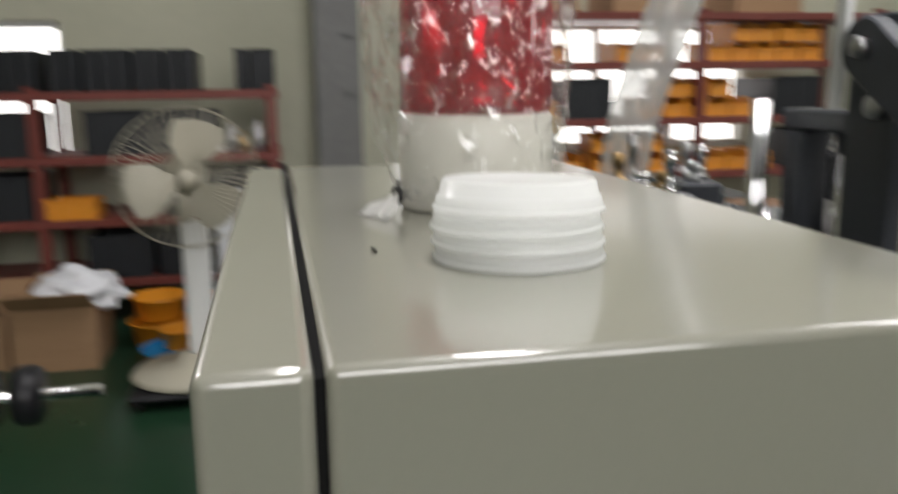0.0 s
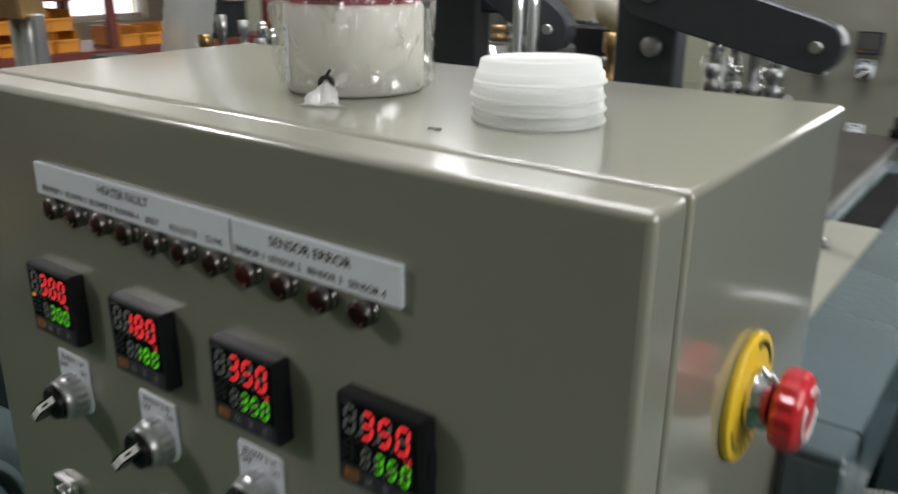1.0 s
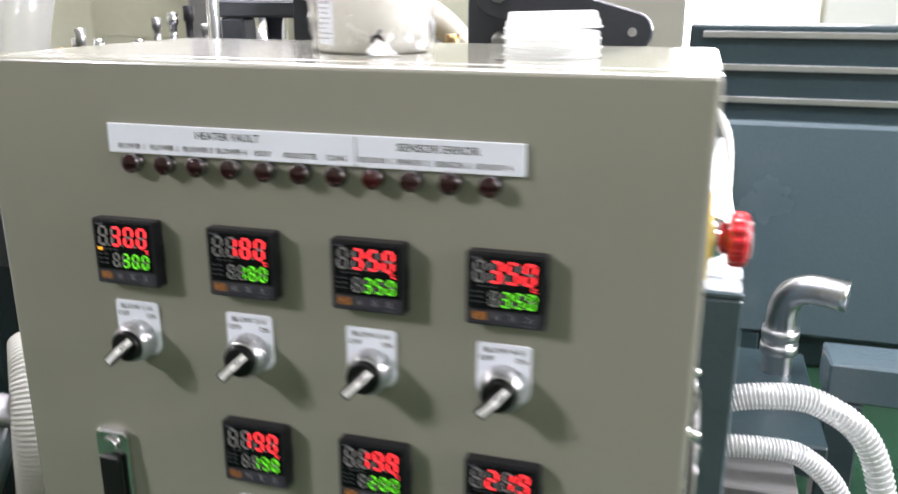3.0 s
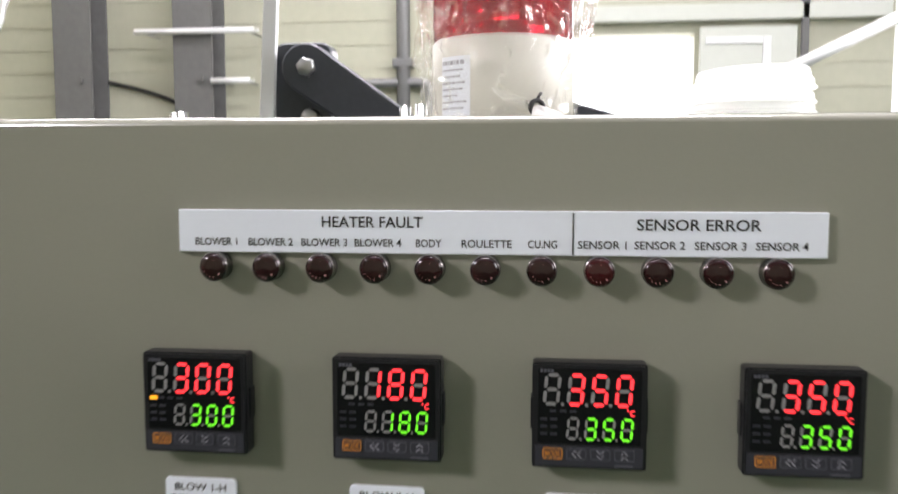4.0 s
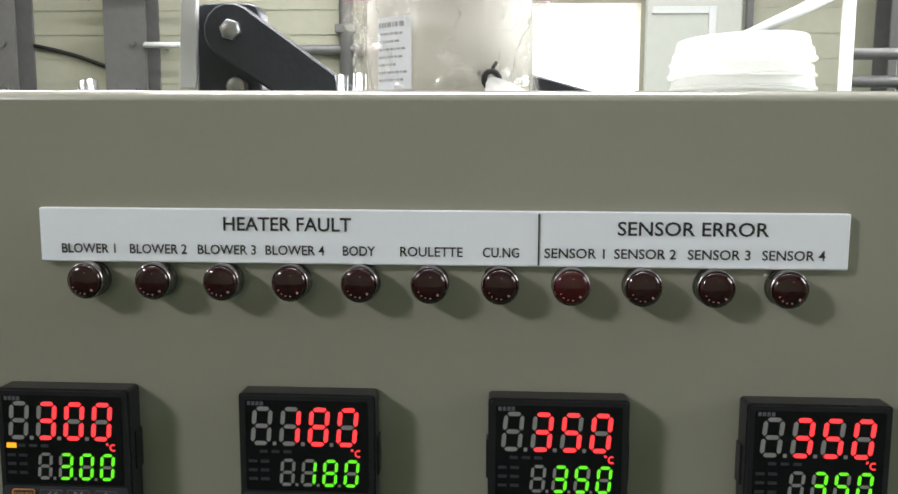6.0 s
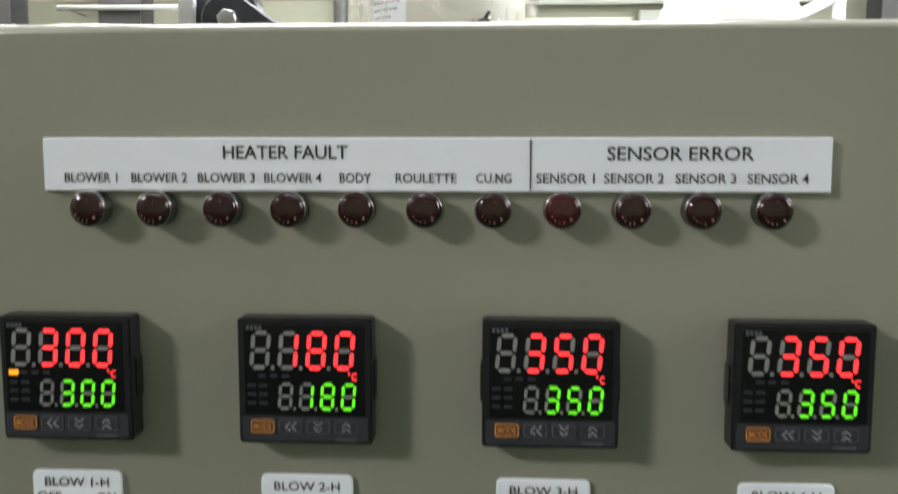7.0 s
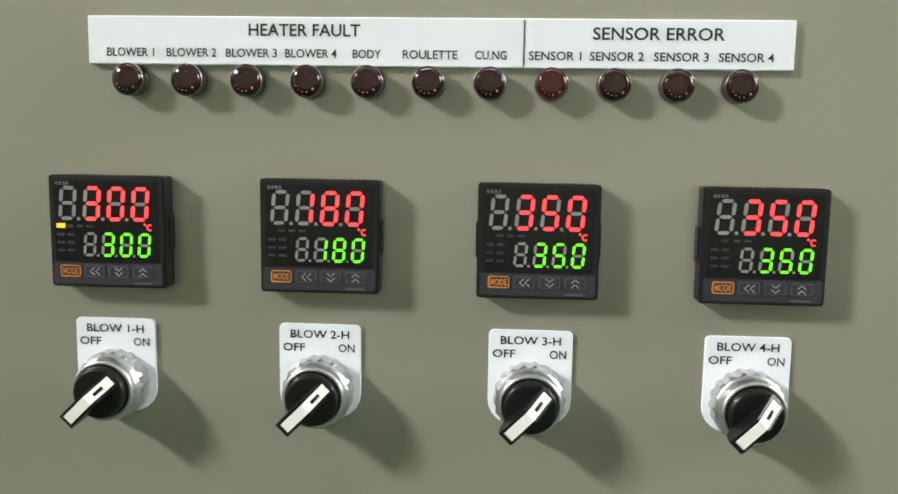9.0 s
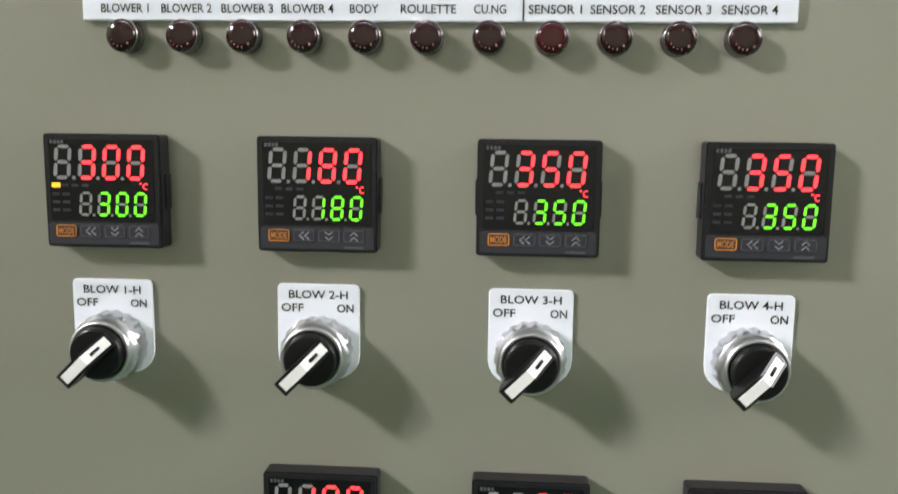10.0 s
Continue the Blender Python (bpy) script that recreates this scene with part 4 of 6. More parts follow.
# the tail past the tie
bm = B()
out = Vector((0.50, -0.72, -0.55)).normalized()
side = Vector((-math.sin(ta), math.cos(ta), 0))
upv = Vector((0, 0, 1))
prev = None
for j in range(9):
    s_ = j / 8
    ring = []
    for i in range(28):
        a = 2 * math.pi * i / 28
        rr = 0.0022 + 0.0084 * s_ ** 0.8 * (1 + 0.55 * noise.noise(Vector((math.cos(a) * 2.2, math.sin(a) * 2.2, s_ * 2.5))) + 0.3 * math.sin(5 * a + 3 * s_))
        p = TIE + out * (0.001 + 0.021 * s_) + side * (rr * math.cos(a) * 1.1) + upv * (rr * 0.72 * math.sin(a) - 0.003 * s_)
        p.z = max(p.z, 0.001)
        ring.append(bm.verts.new(p))
    if prev:
        for i in range(28):
            bm.faces.new((prev[i], prev[(i + 1) % 28], ring[(i + 1) % 28], ring[i])).smooth = True
    prev = ring
part("gathered_tail", bm, FILMDENSE, bag, fix=False)
bm = B()
tube(bm, [TIE + side * (0.0035 * math.cos(q)) + upv * (0.0035 * math.sin(q)) for q in np.linspace(0, 2 * math.pi, 17)[:-1]], 0.0014, 6, closed=True)
tube(bm, [TIE + upv * 0.003, TIE + upv * 0.0055 + side * 0.001, TIE + upv * 0.0075 + side * 0.0025], 0.0009, 5)
part("tie", bm, CABLE, bag, "black wire tie")

# ---------- stacked lids ----------
def cup_lid(at, r, top, label):
    """A shallow lid with a thin rolled rim; the last one shows its flat crown."""
    t = thing("cup_lid", label, "lid", at, "stacked lids")
    bm = B()
    prof = [(r - 0.0016, 0.0), (r + 0.0002, 0.0002), (r + 0.0006, 0.0008), (r + 0.0001, 0.0015), (r - 0.0006, 0.0019)]
    lathe(bm, (0, 0, 0), (0, 0, 1), prof, 64, close=False)
    part("rolled_rim", bm, LID, t)
    bm = B()
    lathe(bm, (0, 0, 0), (0, 0, 1), [(r - 0.0006, 0.0019), (r - 0.0010, 0.0052), (r - 0.0016, 0.0058 if top else 0.0056)], 64, close=False)
    part("skirt", bm, LID, t)
    bm = B()
    if top:
        prof = [(r - 0.0016, 0.0058), (r - 0.0021, 0.0061), (r - 0.0030, 0.0106), (r - 0.0038, 0.0113), (r - 0.0052, 0.0113), (r - 0.0064, 0.0107), (0.0, 0.0105)]
    else:
        prof = [(r - 0.0016, 0.0056), (0.0, 0.0056)]
    lathe(bm, (0, 0, 0), (0, 0, 1), prof, 64, close=False)
    part("crown", bm, LID, t)
    return t


LX, LY = 0.2710, 0.1095
for i in range(4):
    at = (LX + 0.0004 * math.sin(i * 2.3), LY + 0.0005 * math.cos(i * 1.7), CH + 0.0003 + 0.0057 * i)
    lid = cup_lid(at, 0.0320 - 0.0004 * (i == 3), i == 3, "milky white plastic cup lid on top of the stack" if i == 3 else "milky white plastic cup lid in a stack")
lid.location.z += 0.0009
lid.rotation_euler = (radians(-1.0), radians(-1.8), 0)
# a small scratch of dark debris on the cabinet top
bm = B()
tube(bm, curve_points([(0.244, 0.058, CH + 0.0006), (0.247, 0.0575, CH + 0.001), (0.249, 0.059, CH + 0.0006), (0.251, 0.058, CH + 0.0008)], 4), 0.0005, 5)
tagged(part("debris", bm, CABLE), "tiny dark scrap lying on the cabinet top", "debris")

# ---------- blue-grey machine frame beside the cabinet ----------
fr = thing("blue_machine", "blue-grey hammer-painted welded machine frame", "machine frame")
bm = B()
box(bm, 0.3845, 0.418, 0.216, 0.278, 0.0, 0.722, 0.002, 1)
part("leg", bm, BLUEGREY, fr)
bm = B()
ring = [[(0.262, 0.254), (0.418, 0.254), (0.418, 1.02), (0.262, 1.02)], [(0.306, 0.680), (0.348, 0.680), (0.348, 0.950), (0.306, 0.950)]]
lay = [[[bm.verts.new((x, y, z)) for x, y in loop] for loop in ring] for z in (0.705, 0.7285)]
for k in range(4):
    j = (k + 1) % 4
    (o0, i0), (o1, i1) = lay
    bm.faces.new((o1[k], o1[j], i1[j], i1[k]))
    bm.faces.new((o0[j], o0[k], i0[k], i0[j]))
    bm.faces.new((o0[k], o0[j], o1[j], o1[k]))
    bm.faces.new((i0[j], i0[k], i1[k], i1[j]))
part("top_beam", bm, BLUEGREY, fr)
bm = B()
box(bm, 0.3845, 0.418, 0.216, 0.2535, 0.7222, 0.7285, 0.002, 1)
part("beam_end", bm, BLUEGREY, fr)
bm = B()
box(bm, 0.398, 0.418, 0.2785, 1.02, 0.650, 0.7045, 0.002, 1)
part("side_rail", bm, BLUEGREY, fr)
# curved gusset between leg and rail
bm = B()
pts = [(0.2785, 0.6495), (0.2785, 0.575)] + [(0.2785 + 0.075 * (1 - math.cos(radians(a))), 0.575 + 0.0745 * math.sin(radians(a))) for a in range(10, 91, 10)]
a_ = [bm.verts.new((0.400, y, z)) for y, z in pts]
b_ = [bm.verts.new((0.4178, y, z)) for y, z in pts]
bm.faces.new(a_)
bm.faces.new(b_[::-1])
for i in range(len(pts)):
    bm.faces.new((a_[i], b_[i], b_[(i + 1) % len(pts)], a_[(i + 1) % len(pts)]))
part("gusset", bm, BLUEGREY, fr)
bm = B()
box(bm, 0.372, 0.418, 0.880, 1.02, 0.0, 0.6495, 0.003, 1)
part("leg", bm, BLUEGREY, fr)
bm = B()
box(bm, 0.200, 0.240, 0.905, 0.955, 0.0, 0.2745, 0.003, 1)
part("leg", bm, TEAL, fr)
bm = B()
box(bm, 0.200, 0.3715, 0.90, 0.96, 0.275, 0.372, 0.004, 1)
part("cross_bar", bm, TEAL, fr)
for y in (0.95,):
    bm = B()
    lathe(bm, (0.418, y, 0.68), (1, 0, 0), [(0.009, 0.0), (0.009, 0.004), (0.005, 0.006), (0.0, 0.006)], 12, close=False)
    part("bolt", bm, STEEL, fr)

# dark plate with a bright edge over the frame
pl = thing("bronze_plate", "dark bronze feed plate with a bright ground edge", "machine plate")
bm = B()
box(bm, 0.02, 0.290, 0.42, 1.14, 0.7295, 0.739, 0.001, 1)
part("plate", bm, BROWNPLATE, pl)
bm = B()
box(bm, 0.2902, 0.2955, 0.42, 1.15, 0.7293, 0.7400, 0.001, 1)
part("ground_edge", bm, STEEL, pl)
bm = B()
lathe(bm, (0.285, 1.13, 0.7407), (0, 0, 1), [(0.012, 0), (0.012, 0.01), (0.008, 0.013), (0.008, 0.028), (0.0, 0.03)], 16)
part("knob", bm, KNOB, pl)
bm = B()
lathe(bm, (0.306, 1.09, 0.729), (0, 0, 1), [(0.013, 0), (0.013, 0.012), (0.007, 0.014), (0.006, 0.024), (0.0, 0.025)], 12)
part("clamp_nut", bm, CHROME, pl)
# solid black block fills the slot; its colour gives the hole's shade
sb = thing("slot_shade", "black block filling the machine frame's slot, coloured as the shade inside", "recess")
bm = B()
box(bm, 0.3065, 0.3475, 0.6805, 0.9495, 0.690, 0.7255, 0.0005, 1)
part("slot", bm, GAP, sb)
bb = thing("beige_block", "beige cast block on the frame with a steel screw", "machine block")
bm = B()
box(bm, 0.298, 0.350, 0.40, 0.674, 0.7288, 0.7318, 0.0012, 1)
part("block", bm, BEIGE, bb)
bm = B()
cyl(bm, (0.306, 0.59, 0.7365), (0.322, 0.575, 0.7375), 0.004, seg=10)
part("screw", bm, STEEL, bb)
wt = thing("white_tag", "small white plastic bottle cap on the feed plate", "cap")
bm = B()
lathe(bm, (0.205, 0.62, 0.7392), (0.1, 0, 1), [(0.014, 0), (0.014, 0.02), (0.011, 0.024), (0.011, 0.055), (0.007, 0.06), (0.0, 0.06)], 16)
part("bottle", bm, WHITE, wt)

# ---------- forming machine behind the cabinet ----------
fm = thing("forming_machine", "dark slate forming machine table with steel columns", "machine")
bm = B()
box(bm, -0.62, 0.255, 0.36, 1.25, 0.62, 0.70, 0.006, 1)
part("table", bm, SLATE, fm)
for x, y in ((-0.56, 0.42), (0.19, 0.42), (-0.56, 1.18), (0.19, 1.18)):
    bm = B()
    box(bm, x - 0.05, x + 0.05, y - 0.05, y + 0.05, 0.0, 0.6195, 0.004, 1)
    part("leg", bm, TEAL, fm)


def linkage(at, arm_to, label, strip):
    """An upright with two hex bolts and a slanting arm."""
    t = thing("linkage_bracket", label, "bracket", at, "linkage brackets")
    bm = B()
    prism(bm, rounded(-0.032, 0.034, 0.0, 0.355, 0.012, 0.002), 0.0, 0.030, bevel=0.002)
    part("upright", bm, SLATE, t)
    ax, az = arm_to
    bm = B()
    ang = math.atan2(az - 0.325, ax)
    ln = math.hypot(ax, az - 0.325)
    nx, nz = -math.sin(ang), math.cos(ang)
    r = 0.027
    out = []
    for k in range(9):
        q = ang + radians(90 + 22.5 * k)
        out.append((0.010 + r * math.cos(q), 0.325 + r * math.sin(q)))
    for k in range(9):
        q = ang + radians(-90 + 22.5 * k)
        out.append((0.010 + ln * math.cos(ang) + r * 0.85 * math.cos(q), 0.325 + ln * math.sin(ang) + r * 0.85 * math.sin(q)))
    prism(bm, out, -0.022, -0.001, bevel=0.002)
    arm = part("arm", bm, SLATE, t)
    for bx, bz, dp in ((0.012, 0.325, -0.022), (0.010, 0.272, 0.0)):
        bm = B()
        lathe(bm, (bx, dp, bz), (0, -1, 0), [(0.0105, 0.0), (0.0105, 0.007), (0.0085, 0.0085), (0.0, 0.0085)], 6 if dp < 0 else 14)
        part("bolt", bm, STEEL, t)
    bm = B()
    cyl(bm, (0.010 + ln * math.cos(ang), -0.026, 0.325 + ln * math.sin(ang)), (0.010 + ln * math.cos(ang), 0.004, 0.325 + ln * math.sin(ang)), 0.005, seg=14)
    part("pivot_pin", bm, STEEL, t)
    if strip:
        bm = B()
        prism(bm, [(-0.046, 0.27), (-0.030, 0.27), (-0.022, 0.42), (-0.038, 0.42)], -0.012, -0.004, bevel=0.001)
        part("white_strip", bm, WHITEPAINT, t)
    return t


linkage((-0.110, 0.555, 0.685), (0.13, 0.235), "dark slate linkage bracket with slanting arm and hex bolts", True)
linkage((0.120, 0.57, 0.635), (0.160, 0.284), "dark slate linkage bracket with a short arm", False)


vc = thing("valve_cluster", "cluster of bright pneumatic fittings on a dark block", "valve", (0.19, 0.70, 0.7005))
bm = B()
box(bm, -0.045, 0.045, -0.02, 0.02, 0.0, 0.150, 0.004, 1)
part("block", bm, BLACK, vc)
for k in range(8):
    fx, fz = -0.034 + 0.022 * (k % 4), 0.165 + 0.026 * (k // 4)
    bm = B()
    lathe(bm, (fx, -0.02 + 0.004 * (k % 3), 0.1505), (0, 0, 1), [(0.009, 0), (0.009, 0.010), (0.006, 0.012), (0.006, fz - 0.150), (0.009, fz - 0.146), (0.009, fz - 0.136), (0.0, fz - 0.134)], 6 if k % 2 else 12)
    part("fitting", bm, CHROME if k % 3 else STEEL, vc)


def steel_post(at, h, r, label="polished steel guide post on the machine table", collar=True):
    t = thing("guide_post", label, "post", at, "steel guide posts")
    bm = B()
    cyl(bm, (0, 0, 0), (0, 0, h), r, seg=18)
    part("rod", bm, CHROME, t)
    if collar:
        bm = B()
        lathe(bm, (0, 0, 0), (0, 0, 1), [(r * 1.6, 0.0), (r * 1.6, h * 0.35), (r * 1.1, h * 0.38)], 18)
        part("collar", bm, STEEL, t)
    return t


for x, y, z, h, r in ((-0.19, 0.60, 0.70, 0.245, 0.014), (0.015, 0.50, 0.70, 0.264, 0.006), (0.032, 0.50, 0.70, 0.266, 0.006), (-0.235, 0.52, 0.70, 0.262, 0.007), (-0.252, 0.54, 0.70, 0.262, 0.006),
                      (-0.122, 0.654, 0.70, 0.185, 0.024), (-0.30, 0.80, 0.70, 0.16, 0.03), (-0.44, 0.66, 0.70, 0.12, 0.045), (0.10, 0.85, 0.70, 0.17, 0.018), (-0.02, 0.98, 0.70, 0.2, 0.02), (-0.40, 0.95, 0.70, 0.20, 0.022)):
    steel_post((x, y, z), h, r)
yt = thing("yellow_terminal_box", "yellow lidded terminal box on the forming machine", "terminal box")
bm = B()
box(bm, -0.078, -0.026, 0.67, 0.73, 0.7005, 0.822, 0.004, 1)
part("base", bm, BLACK, yt)
bm = B()
box(bm, -0.081, -0.023, 0.667, 0.733, 0.8225, 0.842, 0.007, 2)
part("lid", bm, YELLOW, yt)
iv = thing("ivory_casting", "ivory cast arm on the forming machine", "casting")
bm = B()
tube(bm, curve_points([(0.03, 0.82, 0.7005), (0.03, 0.82, 0.80), (0.02, 0.80, 0.88), (-0.02, 0.77, 0.93), (-0.05, 0.74, 0.94)], 5), 0.022, 12)
part("arm", bm, IVORY, iv)
bm = B()
lathe(bm, (-0.05, 0.74, 0.915), (0, 0, 1), [(0.026, 0), (0.026, 0.05), (0.015, 0.055)], 18)
part("head", bm, IVORY, iv)
# rounded shaft and carriage between the posts
cr = thing("slide_carriage", "dark steel slide carriage with round bar", "carriage")
bm = B()
cyl(bm, (-0.46, 0.72, 0.80), (-0.06, 0.72, 0.80), 0.028, seg=18)
part("bar", bm, STEEL, cr)
bm = B()
box(bm, -0.30, -0.18, 0.67, 0.77, 0.7005, 0.87, 0.006, 1)
part("block", bm, SLATE, cr)
# large flat dark head over the machine
hd = thing("cross_beam_stand", "dark slate cross beam on a short post", "beam")
bm = B()
box(bm, -0.26, 0.005, 0.565, 0.60, 0.930, 0.952, 0.003, 1)
part("beam", bm, SLATE, hd)
bm = B()
box(bm, -0.255, -0.22, 0.565, 0.60, 0.70, 0.9295, 0.003, 1)
part("post", bm, SLATE, hd)

# ---------- second cabinet of the next machine ----------
c2, d2 = control_cabinet((-0.055, 1.68, 0), "pebble grey control cabinet of the next machine, switched off", 1.02)
vent_grille(c2)
OFFLABEL = "dark unlit square temperature controller of the next machine"
off = None
for i in range(4):
    at = (COLX[i] + 0.024 - 0.055, 1.68, 0.822)
    if off is None:
        off = temperature_controller(at, "    ", "    ", False, False, OFFLABEL, "unlit temperature controllers")
    else:
        copy_thing(off, pose(*at))
for i in range(4):
    s2 = copy_thing(plain, pose(SWX[i] - 0.055, 1.6806, 0.762))
    s3 = copy_thing(plain, pose(SWX[i] - 0.055, 1.6806, 0.628))
    for o_ in (s2, s3):
        tagged(o_, "black selector switch on the next machine's cabinet", "selector switch", "switches of the next machine")
bm = B()
tube(bm, curve_points([(0.33, 1.80, 0.66), (0.40, 1.78, 0.68), (0.45, 1.74, 0.62), (0.46, 1.70, 0.45), (0.45, 1.68, 0.2)], 10), 0.014, 10, rib=0.06)
tagged(part("grey_conduit_hose", bm, HOSE), "pale grey ribbed conduit hose beside the next cabinet", "hose")
f2 = thing("far_machine", "dark blue machine body beyond the frame", "machine")
bm = B()
box(bm, 0.36, 1.3, 1.75, 1.799, 0.10, 0.66, 0.01, 1)
part("bed", bm, BLUEGREY, f2)
bm = B()
box(bm, 0.50, 0.58, 1.755, 1.795, 0.0, 0.0995, 0.004, 1)
part("leg", bm, TEAL, f2)
bm = B()
box(bm, 0.338, 1.2, 1.80, 1.95, 0.0, 0.89, 0.006, 1)
part("column", bm, TEAL, f2)
for i in range(3):
    bm = B()
    box(bm, 0.37, 1.19, 1.790, 1.7995, 0.70 + 0.08 * i, 0.715 + 0.08 * i, 0.001, 1)
    part("slat", bm, SATIN, f2)

bm = B()
box(bm, 0.30, 0.62, 0.62, 1.30, 0.0, 0.012, 0.003, 1)
tagged(part("floor_sheet", bm, DOORLEAF), "pale grey metal sheet lying on the floor", "sheet")

# ---------- hoses, valves and low frame at the right ----------
lf = thing("low_frame", "grey-blue low machine frame with an open bay", "machine frame")
for x0, x1, y0, y1, z0, z1, m in ((0.44, 0.62, 0.86, 1.25, 0.20, 0.26, TEAL), (0.44, 0.50, 0.86, 0.92, 0.0, 0.1995, TEAL), (0.62, 1.4, 0.95, 1.05, 0.30, 0.37, BLUEGREY), (0.62, 0.68, 0.95, 1.01, 0.0, 0.2995, TEAL),
                                  (0.42, 0.56, 0.70, 0.84, 0.18, 0.262, COLUMNGREY), (0.44, 0.54, 0.72, 0.82, 0.0, 0.1795, TEAL)):
    bm = B()
    box(bm, x0, x1, y0, y1, z0, z1, 0.004, 1)
    part("rail" if z0 else "leg", bm, m, lf)


def spiral_hose(pts, r, label):
    t = thing("spiral_hose", label, "hose", (0, 0, 0), "clear hoses")
    line = curve_points(pts, 14)
    bm = B()
    tube(bm, line, r, 14)
    part("wall", bm, DUCTFILM, t)
    bm = B()
    hel = []
    n = len(line)
    for i in range((n - 1) * 8):
        f_ = i / 8
        k = int(f_)
        p = line[k].lerp(line[k + 1], f_ - k)
        d_ = (line[k + 1] - line[k]).normalized()
        u = Vector((0, 0, 1)).cross(d_)
        u = u.normalized() if u.length > 1e-3 else Vector((1, 0, 0))
        v = d_.cross(u)
        a = i * 2 * math.pi / 8
        hel.append(p + (r + 0.0006) * (math.cos(a) * u + math.sin(a) * v))
    tube(bm, hel, 0.0011, 4)
    part("wire", bm, WHITEPAINT, t)
    return t


spiral_hose([(0.335, 0.78, 0.335), (0.42, 0.78, 0.355), (0.50, 0.78, 0.375), (0.58, 0.79, 0.37), (0.66, 0.80, 0.31), (0.70, 0.80, 0.18), (0.70, 0.80, 0.03)], 0.020, "clear wire-wound suction hose bending to the floor")
spiral_hose([(0.335, 0.73, 0.285), (0.42, 0.73, 0.305), (0.50, 0.73, 0.315), (0.57, 0.74, 0.30), (0.63, 0.75, 0.22), (0.65, 0.75, 0.04)], 0.016, "thin clear wire-wound suction hose")
cb = thing("copper_valve", "dull copper valve block with red tap", "valve")
bm = B()
box(bm, 0.290, 0.326, 0.755, 0.805, 0.305, 0.378, 0.005, 1)
part("block", bm, COPPER, cb)
bm = B()
cyl(bm, (0.330, 0.79, 0.36), (0.350, 0.79, 0.36), 0.014, seg=12)
part("tap", bm, RED, cb)
mo = thing("pipe_elbow", "galvanised pipe elbow standing on the floor", "pipe")
bm = B()
tube(bm, curve_points([(0.56, 1.15, 0.0), (0.56, 1.15, 0.30), (0.56, 1.14, 0.40), (0.59, 1.12, 0.44), (0.66, 1.10, 0.44)], 6), 0.028, 14)
part("pipe", bm, SATIN, mo)
for z in (0.30, 0.33):
    bm = B()
    lathe(bm, (0.56, 1.15, z), (0, 0, 1), [(0.035, 0), (0.035, 0.02)], 16)
    part("union_nut", bm, SATIN, mo)
gw = thing("sheet_partition", "white painted sheet partition standing behind the frame", "partition")
bm = B()
box(bm, 0.02, 0.345, 1.34, 1.36, 0.0, 0.52, 0.003, 1)
part("sheet", bm, WHITEPAINT, gw)
for x in (0.02, 0.325):
    bm = B()
    box(bm, x, x + 0.02, 1.325, 1.3395, 0.0, 0.53, 0.002, 1)
    part("stile", bm, SATIN, gw)

# ---------- machine at the left of the cabinet ----------
BED = 0.5305
lm = thing("left_machine_base", "dark teal cast machine base with oily top", "machine")
for nm, m, q in (("bed", TEAL, (-1.35, -0.722, 0.10, 0.95, 0.22, 0.525, 0.010, 2)), ("top_plate", OILY, (-1.345, -0.726, 0.105, 0.945, 0.5255, 0.5300, 0.001, 1)),
                 ("edge_strip", STEEL, (-0.7258, -0.7205, 0.105, 0.945, 0.5255, 0.5302, 0.001, 1)), ("lower_body", TEAL, (-1.30, -0.76, 0.16, 0.94, 0.0, 0.2195, 0.006, 1)),
                 ("back_panel", TEAL, (-1.55, -0.66, 0.955, 1.05, 0.0, 0.735, 0.006, 1)), ("cover", BLACK, (-1.24, -0.76, 0.93, 0.9545, 0.5305, 0.70, 0.004, 1)),
                 ("rib", TEAL, (-0.7215, -0.708, 0.30, 0.33, 0.23, 0.52, 0.003, 1)), ("rib", TEAL, (-0.7215, -0.708, 0.62, 0.65, 0.23, 0.52, 0.003, 1))):
    bm = B()
    box(bm, *q)
    part(nm, bm, m, lm)
# terminal box with its cable over the edge of the bed
yb_ = thing("yellow_terminal_box", "yellow lidded terminal box with black base and cable", "terminal box")
bm = B()
box(bm, -0.885, -0.762, 0.215, 0.292, BED, 0.562, 0.004, 1)
part("base", bm, BLACK, yb_)
bm = B()
box(bm, -0.890, -0.757, 0.210, 0.297, 0.5622, 0.586, 0.008, 2)
part("lid", bm, YELLOW, yb_)
for y in (0.225, 0.282):
    bm = B()
    lathe(bm, (-0.770, y, 0.5862), (0, 0, 1), [(0.004, 0), (0.004, 0.0015), (0.0, 0.002)], 10)
    part("lid_screw", bm, STEEL, yb_)
bm = B()
lathe(bm, (-0.762, 0.262, 0.547), (1, 0, 0), [(0.012, 0), (0.012, 0.012), (0.009, 0.016), (0.009, 0.024)], 14)
part("cable_gland", bm, STEEL, yb_)
bm = B()
tube(bm, curve_points([(-0.740, 0.262, 0.547), (-0.715, 0.275, 0.552), (-0.685, 0.295, 0.540), (-0.655, 0.320, 0.500), (-0.640, 0.335, 0.44), (-0.640, 0.34, 0.34), (-0.66, 0.34, 0.2), (-0.68, 0.34, 0.02)], 8), 0.009, 10)
part("cable", bm, CABLE, yb_)
